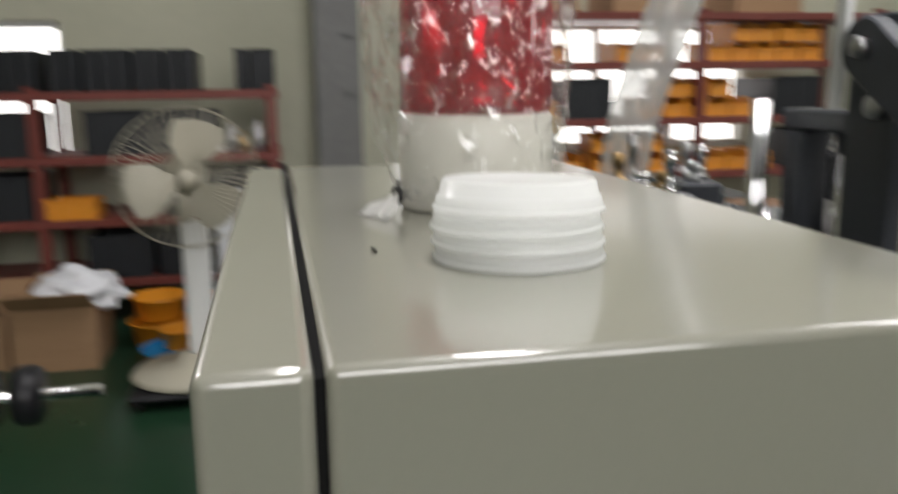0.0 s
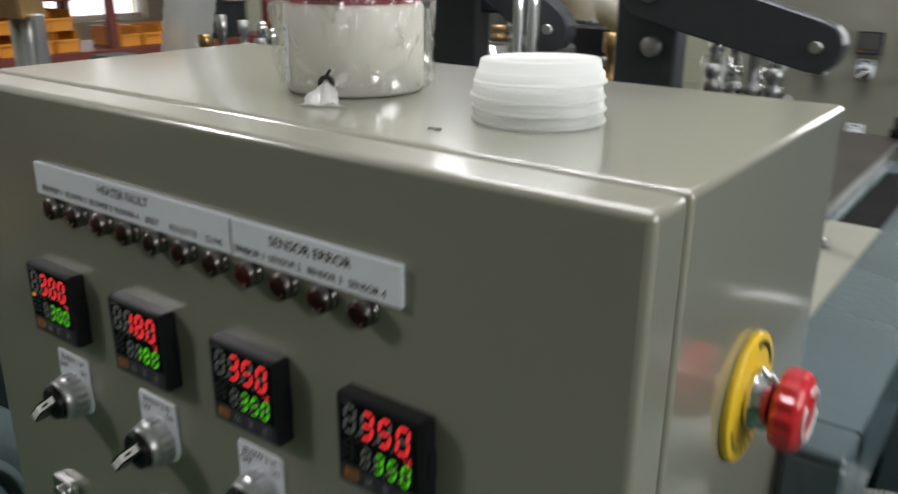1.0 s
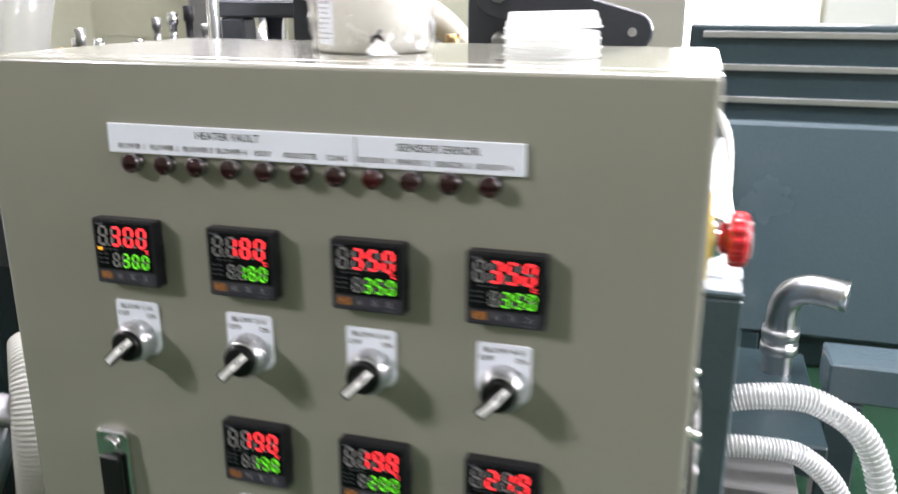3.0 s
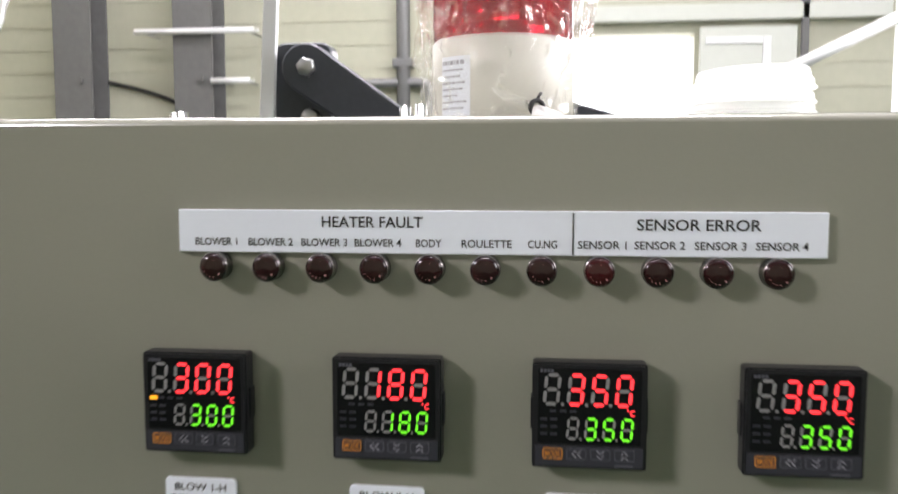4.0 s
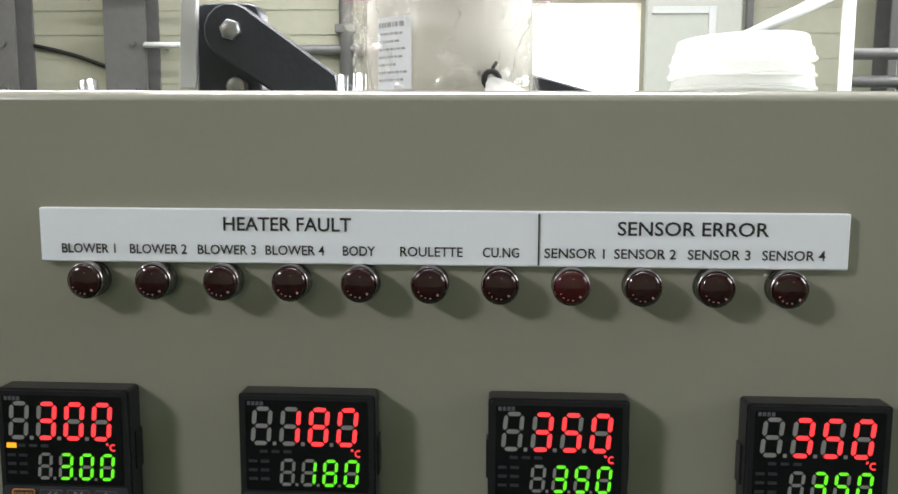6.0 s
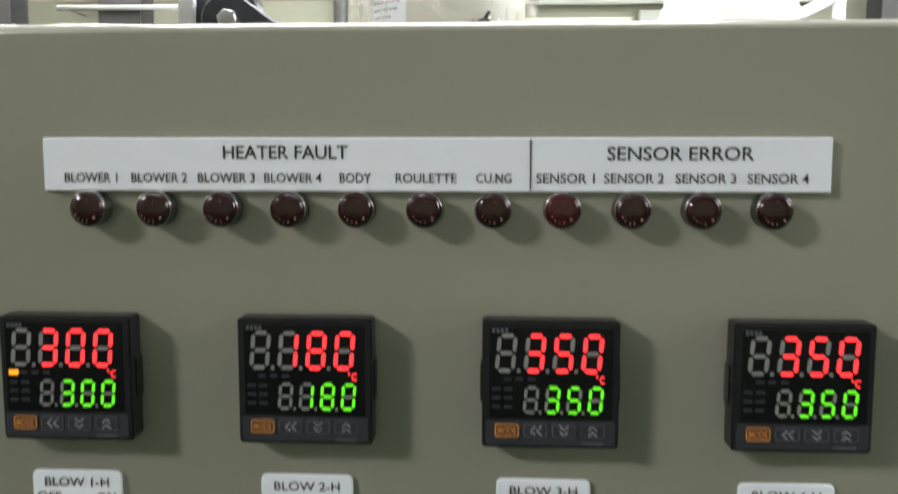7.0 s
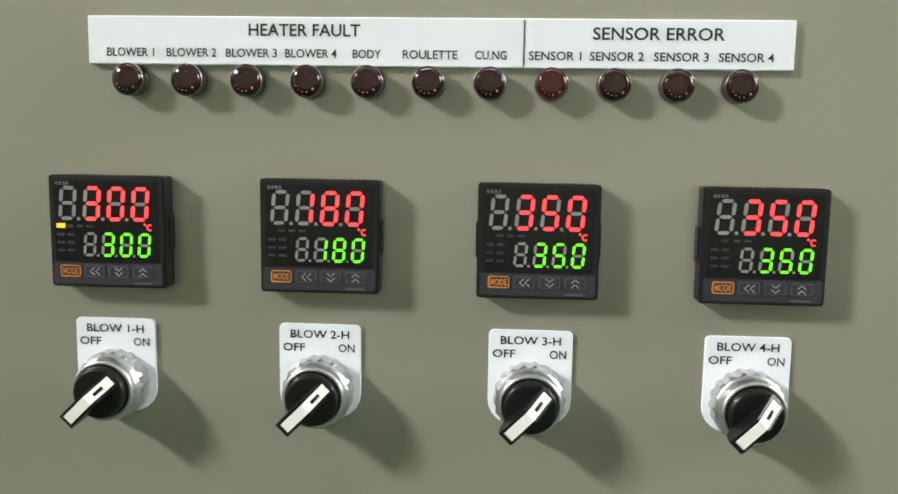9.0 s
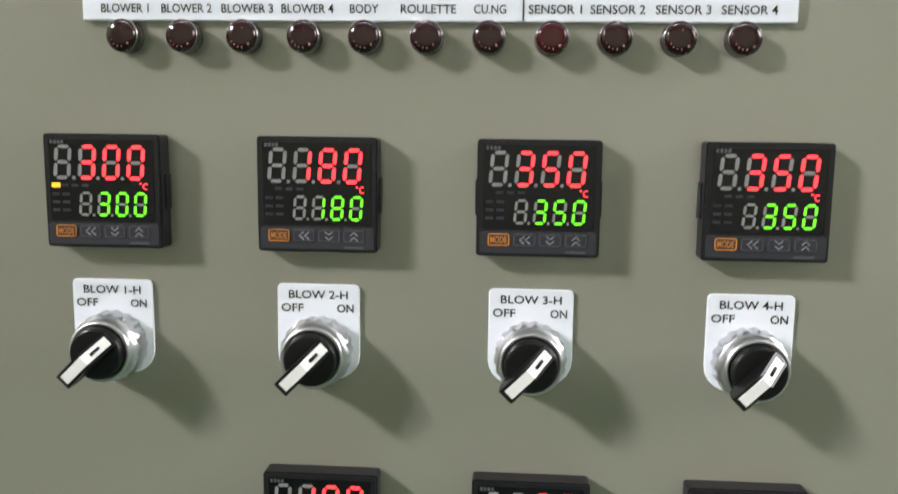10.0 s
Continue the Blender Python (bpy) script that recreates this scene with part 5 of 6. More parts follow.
# cross rail, side block, air cylinders
br = thing("dark_cross_rail", "dark horizontal machine rail on posts", "rail")
bm = B()
box(bm, -1.7, -0.90, 0.60, 0.68, 0.700, 0.735, 0.004, 1)
part("rail", bm, SLATE, br)
for x in (-1.30, -0.95):
    bm = B()
    box(bm, x - 0.025, x + 0.025, 0.61, 0.66, BED, 0.6995, 0.003, 1)
    part("post", bm, SLATE, br)
for k in range(5):
    bm = B()
    lathe(bm, (-1.28 + 0.08 * k, 0.62, 0.7352), (0, 0, 1), [(0.009, 0), (0.009, 0.007), (0.005, 0.008), (0.005, 0.02), (0.0, 0.021)], 6)
    part("bolt", bm, STEEL, br)
wb = thing("white_side_block", "off-white machine side block", "machine block")
bm = B()
box(bm, -1.35, -1.22, 0.52, 0.59, BED, 0.70, 0.006, 1)
part("block", bm, BEACONBASE, wb)
bm = B()
box(bm, -1.33, -1.24, 0.5165, 0.5198, 0.58, 0.66, 0.002, 1)
part("plate", bm, SATIN, wb)
ac = thing("air_cylinder", "pair of silver air cylinders under a brass block", "air cylinder")
AX, AY = -1.10, 0.57
for dx in (-0.019, 0.019):
    bm = B()
    cyl(bm, (AX + dx, AY, BED), (AX + dx, AY, 0.870), 0.016, seg=20)
    part("barrel", bm, SATIN, ac)
    bm = B()
    lathe(bm, (AX + dx, AY, 0.70), (0, 0, 1), [(0.0165, 0), (0.0185, 0.003), (0.0185, 0.02), (0.0165, 0.023)], 20)
    part("clamp_ring", bm, STEEL, ac)
bm = B()
box(bm, AX - 0.038, AX + 0.038, AY - 0.026, AY + 0.026, 0.8705, 0.912, 0.004, 1)
part("brass_block", bm, BRASS, ac)
bm = B()
box(bm, AX + 0.042, AX + 0.056, AY - 0.012, AY + 0.012, BED, 0.88, 0.003, 1)
part("guide_bar", bm, SATIN, ac)
# air hoses
bm = B()
tube(bm, curve_points([(-1.12, 0.46, 0.70), (-1.03, 0.45, 0.757), (-0.914, 0.45, 0.763), (-0.857, 0.45, 0.737), (-0.837, 0.45, 0.696), (-0.825, 0.45, 0.655), (-0.815, 0.46, 0.60), (-0.815, 0.47, BED + 0.006)], 8), 0.0075, 10)
tagged(part("pale_hose", bm, PALECABLE), "pale plastic air hose looping over the machine", "hose")
bm = B()
tube(bm, curve_points([(-0.845, 0.445, 0.686), (-0.90, 0.445, 0.662), (-0.95, 0.445, 0.645), (-0.98, 0.45, 0.622), (-0.99, 0.46, BED + 0.004)], 6), 0.0045, 8)
tagged(part("air_tube", bm, PALECABLE), "pale grey air tube branching off the hose", "tube")
for k, (x, y) in enumerate(((-1.10, 0.40), (-1.02, 0.50), (-0.94, 0.56), (-0.86, 0.55), (-0.80, 0.60))):
    bm = B()
    tube(bm, curve_points([(x, y + 0.2, BED + 0.006), (x + 0.02, y + 0.12, 0.64 + 0.02 * (k % 3)), (x + 0.05, y + 0.03, 0.66), (x + 0.07, y - 0.04, 0.60), (x + 0.06, y - 0.07, BED + 0.005)], 6), 0.0055, 8)
    tagged(part("cable", bm, CABLE if k % 2 == 0 else PALECABLE), "thin control cable drooping over the machine bed", "cable", "control cables")
# lever with a black sleeve
lv_ = thing("clamp_lever", "steel clamp lever with a black sleeve", "lever")
bm = B()
lathe(bm, (-0.815, 0.335, BED), (0, 0, 1), [(0.022, 0), (0.022, 0.012), (0.013, 0.016), (0.013, 0.060), (0.008, 0.066), (0.0, 0.066)], 16)
part("pivot", bm, STEEL, lv_)
bm = B()
cyl(bm, (-0.800, 0.337, 0.580), (-0.770, 0.345, 0.592), 0.006, seg=12)
part("shank", bm, CHROME, lv_)
bm = B()
cyl(bm, (-0.770, 0.345, 0.592), (-0.640, 0.375, 0.580), 0.0105, 0.0125, seg=16)
part("sleeve", bm, CABLE, lv_)
# drive motor: a short silver body, tilted, with flange, fins and cap
dm = thing("drive_motor", "small silver motor with pale end cap on a bracket", "motor")
da = Vector((0.82, -0.25, -0.40)).normalized()
dc = Vector((-0.845, 0.385, 0.662))
bm = B()
lathe(bm, dc, da, [(0.0, 0), (0.020, 0.002), (0.026, 0.008), (0.026, 0.080)], 22)
part("barrel", bm, SATIN, dm)
for k in range(4):
    bm = B()
    lathe(bm, dc + da * (0.018 + 0.014 * k), da, [(0.026, 0), (0.029, 0.001), (0.029, 0.005), (0.026, 0.006)], 22)
    part("cooling_fin", bm, STEEL, dm)
bm = B()
lathe(bm, dc + da * 0.080, da, [(0.026, 0), (0.028, 0.003), (0.028, 0.016), (0.024, 0.019), (0.012, 0.020), (0.011, 0.030), (0.0, 0.031)], 24)
part("end_cap", bm, WHITE, dm)
bm = B()
box(bm, -0.840, -0.795, 0.355, 0.395, BED, 0.622, 0.003, 1)
part("bracket", bm, SLATE, dm)


def manifold(at, turn, w, h, label, seed, piped=True):
    """A dark block crowded with turned fittings, elbows and short pipes."""
    r_ = random.Random(seed)
    t = thing("valve_manifold", label, "valve manifold", at, "valve manifolds on the machine bed", turn)
    bm = B()
    box(bm, -w / 2, w / 2, -0.028, 0.028, 0.0, h, 0.004, 1)
    part("block", bm, r_.choice((SLATE, OILY, BLACK)), t)
    n = int(w / 0.024)
    for k in range(n):
        x = -w / 2 + w * (k + 0.5) / n
        r = r_.uniform(0.006, 0.010)
        hh = r_.uniform(0.018, 0.065)
        bm = B()
        lathe(bm, (x, r_.uniform(-0.012, 0.012), h + 0.0003), (0, 0, 1), [(r * 1.3, 0), (r * 1.3, 0.008), (r * 0.8, 0.010), (r * 0.8, hh * 0.6), (r * 1.15, hh * 0.63), (r * 1.15, hh), (0.0, hh + 0.001)], r_.choice((6, 14)))
        part("fitting", bm, r_.choice((CHROME, STEEL, SATIN, BRASS, BLACK)), t)
        z = r_.uniform(0.25, 0.75) * h
        ln = r_.uniform(0.012, 0.035)
        bm = B()
        lathe(bm, (x, -0.0283, z), (0, -1, 0), [(r * 1.2, 0), (r * 1.2, 0.006), (r * 0.7, 0.008), (r * 0.7, ln), (r, ln + 0.001), (r, ln + 0.009), (0.0, ln + 0.010)], r_.choice((6, 16)))
        part("side_fitting", bm, r_.choice((CHROME, SATIN, STEEL, SLATE)), t)
        if piped and k % 2 == 0:
            dx = r_.choice((-1, 1)) * r_.uniform(0.03, 0.06)
            bm = B()
            tube(bm, curve_points([(x, 0, h + hh), (x + dx * 0.2, -0.004, h + hh + 0.018), (x + dx * 0.7, -0.02, h + hh + 0.010), (x + dx, -0.035, h * 0.55), (x + dx, -0.033, 0.0045)], 5), 0.0038, 7)
            part("pipe", bm, r_.choice((STEEL, CABLE, CABLE)), t)
    return t


for at, turn, w, h, sd in (((-0.985, 0.325, BED), 18, 0.13, 0.055, 1), ((-1.10, 0.345, BED), -8, 0.14, 0.085, 2), ((-0.78, 0.425, BED), 34, 0.10, 0.050, 3), ((-1.03, 0.545, BED), 6, 0.16, 0.105, 5),
                           ((-0.84, 0.60, BED), 22, 0.12, 0.080, 6), ((-1.17, 0.46, BED), 0, 0.13, 0.120, 7), ((-0.79, 0.73, BED), 12, 0.11, 0.110, 8), ((-0.98, 0.76, BED), -5, 0.15, 0.125, 9)):
    manifold(at, turn, w, h, "dark valve block crowded with steel fittings and pipes", sd)
for at, turn, w, h, sd in (((-0.36, 0.455, 0.7005), 8, 0.13, 0.155, 21), ((-0.47, 0.575, 0.7005), -12, 0.09, 0.150, 22), ((-0.19, 0.86, 0.7005), 5, 0.13, 0.165, 23), ((-0.47, 0.82, 0.7005), 15, 0.13, 0.175, 24),
                           ((0.075, 0.665, 0.7005), -10, 0.09, 0.150, 25), ((-0.17, 1.05, 0.7005), 0, 0.16, 0.180, 26), ((-0.50, 1.06, 0.7005), 4, 0.16, 0.190, 27)):
    manifold(at, turn, w, h, "tall dark valve block with steel fittings on the forming machine", sd, False)
rg = random.Random(4)
kinds = ("bearing_housing", "hex_nut", "steel_rod", "clamp_block")
for i in range(44):
    k = kinds[i % 4]
    x, y = rg.uniform(-1.22, -0.765), rg.uniform(0.33, 0.90)
    m = rg.choice((STEEL, SATIN, CHROME, SLATE, BLACK, BLACK))
    bm = B()
    if k == "bearing_housing":
        h = rg.uniform(0.04, 0.10)
        lathe(bm, (0, 0, 0), (0, 0, 1), [(0.022, 0), (0.022, 0.012), (0.014, 0.018), (0.014, h), (0.009, h + 0.008), (0.009, h + 0.02)], 16)
    elif k == "hex_nut":
        lathe(bm, (0, 0, 0), (0, 0, 1), [(0.012, 0), (0.013, 0.002), (0.013, 0.014), (0.011, 0.017), (0.007, 0.017), (0.007, 0.035), (0.0, 0.036)], 6)
    elif k == "steel_rod":
        q = rg.uniform(0, 6.28)
        ln = rg.uniform(0.03, 0.06)
        cyl(bm, (-ln * math.cos(q), -ln * math.sin(q), 0.021), (ln * math.cos(q), ln * math.sin(q), 0.021), 0.010, seg=14)
        box(bm, -0.014, 0.014, -0.014, 0.014, 0.0, 0.035, 0.003, 1)
    else:
        w = rg.uniform(0.014, 0.03)
        box(bm, -w, w, -0.02, 0.02, 0, rg.uniform(0.02, 0.07), 0.004, 1)
        cyl(bm, (0, 0, 0.01), (0, 0, 0.085), 0.005, seg=10)
    ob = part(k, bm, m)
    ob.location = (x, y, BED)
    ob.rotation_euler.z = rg.uniform(0, 3)
    tagged(ob, {"bearing_housing": "turned steel bearing housing on the machine bed", "hex_nut": "heavy steel hex nut with stud", "steel_rod": "bright round steel rod in a clamp", "clamp_block": "small metal clamp block with a stud"}[k],
           k.split("_")[-1], "fittings on the machine bed")
# dark pump behind the blower, in the gap beside the bed
pp = thing("oil_pump", "black oil pump with pale pipe elbows between the machines", "pump", (-0.565, 0.42, 0.0))
bm = B()
lathe(bm, (0, 0, 0), (0, 0, 1), [(0.07, 0), (0.07, 0.02), (0.055, 0.03), (0.055, 0.40), (0.045, 0.42), (0.020, 0.43), (0.020, 0.46), (0.0, 0.46)], 24)
part("body", bm, BLACK, pp)
for k, z in enumerate((0.445, 0.385, 0.30)):
    bm = B()
    tube(bm, curve_points([(0.0, -0.05, z), (0.005, -0.085, z + 0.004), (0.02, -0.105, z - 0.004), (0.05, -0.11, z - 0.02)], 5), 0.012, 12)
    el = part("elbow", bm, HOSE if k != 1 else STEEL, pp)
    bm = B()
    lathe(bm, (0.0, -0.056, z), (0, -1, 0), [(0.016, 0), (0.016, 0.014), (0.013, 0.016)], 6)
    part("union_nut", bm, SATIN, el)

# ring blower
bl = thing("ring_blower", "grey-green cast ring blower with recessed round hub", "blower", (-0.474, 0.060, 0.392))
ax = Vector((0.90, -0.40, 0.12)).normalized()
u_, v_, w_ = basis(ax)
bm = B()
n1, n2 = 56, 20
gridr = []
for i in range(n1):
    a = 2 * math.pi * i / n1
    rdir = math.cos(a) * u_ + math.sin(a) * v_
    gridr.append([bm.verts.new(0.083 * rdir + 0.043 * (math.cos(2 * math.pi * k / n2) * rdir + math.sin(2 * math.pi * k / n2) * ax)) for k in range(n2)])
for i in range(n1):
    for k in range(n2):
        bm.faces.new((gridr[i][k], gridr[(i + 1) % n1][k], gridr[(i + 1) % n1][(k + 1) % n2], gridr[i][(k + 1) % n2])).smooth = True
part("volute", bm, BLOWERGREY, bl)
bm = B()
lathe(bm, (0.026, 0.017, 0.002), ax, [(0.070, -0.034), (0.068, 0.040), (0.065, 0.044), (0.061, 0.042), (0.058, 0.010), (0.050, 0.010), (0.048, 0.042), (0.045, 0.047), (0.036, 0.049), (0.031, 0.046), (0.0, 0.046)], 44)
part("hub", bm, BLOWERGREY, bl)
bm = B()
lathe(bm, (0, 0, 0), ax, [(0.072, -0.17), (0.072, -0.04)], 32)
part("motor", bm, BLOWERGREY, bl)
bm = B()
tube(bm, curve_points([(0.085, 0.015, -0.085), (0.105, 0.035, -0.040), (0.125, 0.070, 0.020), (0.125, 0.11, 0.075), (0.12, 0.14, 0.10)], 6), 0.027, 18)
part("outlet_pipe", bm, BLOWERGREY, bl)
bm = B()
lathe(bm, (0.12, 0.138, 0.098), (-0.1, 0.6, 0.5), [(0.027, 0), (0.036, 0.002), (0.036, 0.012), (0.028, 0.014), (0.028, 0.035)], 20)
part("outlet_flange", bm, STEEL, bl)
bm = B()
box(bm, -0.085, 0.05, -0.05, 0.10, -0.392, -0.118, 0.006, 1)
part("foot", bm, TEAL, bl)
rh = thing("ribbed_hose", "pale grey corrugated air hose beside the cabinet", "hose")
line = curve_points([(-0.30, 0.215, 0.60), (-0.275, 0.185, 0.57), (-0.262, 0.165, 0.52), (-0.262, 0.16, 0.46), (-0.275, 0.165, 0.38), (-0.30, 0.18, 0.26), (-0.31, 0.20, 0.10), (-0.31, 0.20, 0.0)], 12)
bm = B()
tube(bm, line, 0.0225, 18)
part("wall", bm, HOSE, rh)
for k in range(1, len(line) - 1):
    d_ = (line[k + 1] - line[k - 1]).normalized()
    u, v, _ = basis(d_)
    bm = B()
    tube(bm, [line[k] + 0.0240 * (math.cos(2 * math.pi * q / 18) * u + math.sin(2 * math.pi * q / 18) * v) for q in range(18)], 0.0024, 5, closed=True)
    part("ring", bm, HOSE, rh)
bm = B()
tube(bm, curve_points([(-0.38, 0.40, 0.80), (-0.38, 0.38, 0.76), (-0.37, 0.36, 0.72), (-0.36, 0.34, 0.66)], 6), 0.012, 14)
tagged(part("chrome_pipe", bm, CHROME), "bright chrome pipe rising beside the cabinet", "pipe")

# clear duct
dk = thing("clear_duct", "clear flexible plastic duct rising behind the machine", "duct")
bm = B()
line = curve_points([(-0.53, 0.485, 0.70), (-0.53, 0.50, 0.85), (-0.52, 0.515, 0.95), (-0.50, 0.56, 1.10), (-0.47, 0.62, 1.30), (-0.42, 0.72, 1.60)], 12)
tube(bm, line, 0.034, 20, rib=0.025)
part("wall", bm, DUCTFILM, dk)
bm = B()
lathe(bm, (-0.53, 0.485, 0.7005), (0, 0, 1), [(0.038, 0), (0.038, 0.03), (0.035, 0.033)], 24)
part("clamp_ring", bm, SATIN, dk)

# roller on a shaft in front of the shelf
ro = thing("roller_stand", "black roller on a bright shaft carried by a dark stand", "roller")
bm = B()
cyl(bm, (-0.9, -0.75, 0.468), (-0.9, -0.29, 0.468), 0.011, seg=16)
part("shaft", bm, CHROME, ro)
for y in (-0.43, -0.50):
    bm = B()
    lathe(bm, (-0.9, y, 0.468), (0, 1, 0), [(0.012, 0), (0.046, 0.002), (0.052, 0.010), (0.052, 0.034), (0.046, 0.042), (0.012, 0.044)], 28)
    part("wheel", bm, BLACK, ro)
bm = B()
box(bm, -0.94, -0.86, -0.70, -0.62, 0.0, 0.456, 0.004, 1)
part("stand", bm, TEAL, ro)

# ---------- shelves along the west wall ----------
def steel_shelf(y0, y1, levels, label, up):
    t = thing("steel_shelf", label, "shelf", (0, 0, 0), "shelves along the wall")
    for x in (-3.42, -3.02):
        for y in up:
            bm = B()
            box(bm, x - 0.02, x + 0.02, y - 0.02, y + 0.02, 0.0, levels[-1] + 0.02, 0.003, 1)
            part("post", bm, REDSTEEL, t)
    for z in levels:
        bm = B()
        box(bm, -3.44, -2.995, y0, y1, z - 0.035, z, 0.003, 1)
        part("board", bm, REDSTEEL, t)
    return t


LA = [0.20, 0.452, 0.705, 0.960]
steel_shelf(-1.75, 0.05, LA, "red oxide steel shelf filled with black bins", (-1.7, -0.90, 0.02))
LB = [0.10, 0.56, 0.81, 1.06, 1.275]
steel_shelf(0.95, 2.9, LB, "red oxide steel shelf filled with orange bins", (0.98, 1.95, 2.86))


def bin_box(at, w, d, h, m, label, group, open_front):
    t = thing("storage_bin", label, "bin", at, group)
    bm = B()
    th = 0.006
    box(bm, -d / 2, d / 2, -w / 2, w / 2, 0.0, th)
    box(bm, -d / 2, -d / 2 + th, -w / 2, w / 2, th, h)
    for s_ in (-1, 1):
        y0, y1 = sorted((s_ * w / 2, s_ * (w / 2 - th)))
        box(bm, -d / 2 + th, d / 2 - th, y0, y1, th, h)
    box(bm, d / 2 - th, d / 2, -w / 2, w / 2, th, h * (0.55 if open_front else 1.0))
    part("shell", bm, m, t)
    bm = B()
    z = h * (0.5 if open_front else 0.97)
    box(bm, d / 2, d / 2 + 0.008, -w / 2 - 0.002, w / 2 + 0.002, z, z + 0.012, 0.002, 1)
    part("rim", bm, m, t)
    if not open_front:
        for k in range(3):
            bm = B()
            y = -w / 2 + w * (k + 0.5) / 3
            box(bm, d / 2, d / 2 + 0.006, y - 0.006, y + 0.006, 0.01, z, 0.001, 1)
            part("rib", bm, m, t)
    return t


first_black = bin_box((-3.2, -0.80, 0.9605), 0.052, 0.36, 0.155, BLACKBIN, "narrow black ribbed plastic bin on the red shelf", "black bins", False)
for i in range(1, 9):
    copy_thing(first_black, pose(-3.2, -0.80 + 0.062 * i, 0.9605, 0, 0, rg.uniform(-1.5, 1.5)))
for y in (-0.09, -0.03, 0.015):
    copy_thing(first_black, pose(-3.2, y, 0.9605))
for y in (-0.90, -0.96, -1.02, -1.08, -1.14):
    copy_thing(first_black, pose(-3.2, y, 0.9605))
wide = bin_box((-3.2, -0.59, 0.7055), 0.25, 0.36, 0.17, BLACKBIN, "wide black plastic bin on the red shelf", "black bins", False)
for y, z in ((-0.33, 0.7055), (-1.05, 0.7055), (-0.62, 0.2005), (-0.34, 0.2005), (-0.08, 0.2005), (-1.06, 0.4525), (-1.35, 0.7055), (-1.35, 0.2005), (-0.30, 0.4525), (-0.05, 0.4525)):
    copy_thing(wide, pose(-3.2, y, z))
bin_box((-3.1, -0.79, 0.4525), 0.19, 0.20, 0.075, ORANGE, "flat orange plastic box on the red shelf", "orange bins", False)
for y, h, m in ((-0.20, 0.10, WHITE), (-0.15, 0.12, STEEL), (-0.10, 0.09, BRASS), (-0.04, 0.13, SATIN)):
    bm = B()
    lathe(bm, (-3.06, y, 0.7055), (0, 0, 1), [(0.018, 0), (0.02, 0.003), (0.02, h * 0.7), (0.009, h * 0.82), (0.009, h), (0.0, h)], 16)
    tagged(part("bottle", bm, m), "small bottle standing on the red shelf", "bottle", "bottles on the shelf")
orange = bin_box((-3.15, 1.50, 0.5605), 0.105, 0.22, 0.085, ORANGE, "open-fronted orange stacking bin on the red shelf", "orange bins", True)
for z, ys in ((0.5605, (1.62, 1.74)), (0.65, (1.50, 1.62, 1.73)), (0.5605, (2.05, 2.17, 2.30)), (0.8105, (1.72, 1.84, 1.95, 2.06, 2.18)), (0.90, (1.84, 1.95, 2.06)),
              (1.0605, (1.25, 1.60, 1.72, 2.05, 2.17, 2.28, 2.40, 2.52)), (1.149, (2.17, 2.28, 2.40, 2.52)), (0.8105, (1.10, 1.22)), (0.5605, (1.10, 1.22, 1.34)), (0.1005, (1.3, 1.45, 1.6, 1.9, 2.1, 2.3)), (0.19, (1.45, 1.6, 2.1))):
    for y in ys:
        copy_thing(orange, pose(-3.15 + rg.uniform(-0.01, 0.01), y, z, 0, 0, rg.uniform(-3, 3)))
for y, z in ((2.45, 0.8105), (2.6, 0.5605), (1.4, 0.8105)):
    copy_thing(wide, pose(-3.2, y, z))
for y in (1.2, 1.7, 2.3):
    bm = B()
    box(bm, -3.38, -3.05, y - 0.17, y + 0.17, 1.2755, 1.40, 0.004, 1)
    tagged(part("cardboard_box", bm, CARD), "brown cardboard box on the top shelf board", "box", "boxes on the shelf")

# ---------- things on the floor by the shelf ----------
def carton(x0, x1, y0, y1, h, label):
    t = thing("cardboard_carton", label, "box", ((x0 + x1) / 2, (y0 + y1) / 2, 0))
    a, b = (x1 - x0) / 2, (y1 - y0) / 2
    for n_, q in (("side", (-a, a, -b, -b + 0.006, 0.006, h)), ("side", (-a, a, b - 0.006, b, 0.006, h)), ("side", (-a, -a + 0.006, -b + 0.006, b - 0.006, 0.006, h)), ("side", (a - 0.006, a, -b + 0.006, b - 0.006, 0.006, h)), ("bottom", (-a, a, -b, b, 0, 0.006))):
        bm = B()
        box(bm, *q)
        part(n_, bm, CARD, t)
    for sx, tilt in ((1, 35), (-1, 20)):
        bm = B()
        c, s_ = math.cos(radians(tilt)), math.sin(radians(tilt))
        vs = []
        for d_ in (0, 0.004):
            vs += [bm.verts.new((sx * (a + q * c * 0.12), y, h + q * s_ * 0.12 + d_)) for q, y in ((0, -b), (1, -b), (1, b), (0, b))]
        for q in ((0, 1, 2, 3), (7, 6, 5, 4), (0, 4, 5, 1), (1, 5, 6, 2), (2, 6, 7, 3), (3, 7, 4, 0)):
            bm.faces.new([vs[i] for i in q])
        part("flap", bm, CARD, t)
    return t


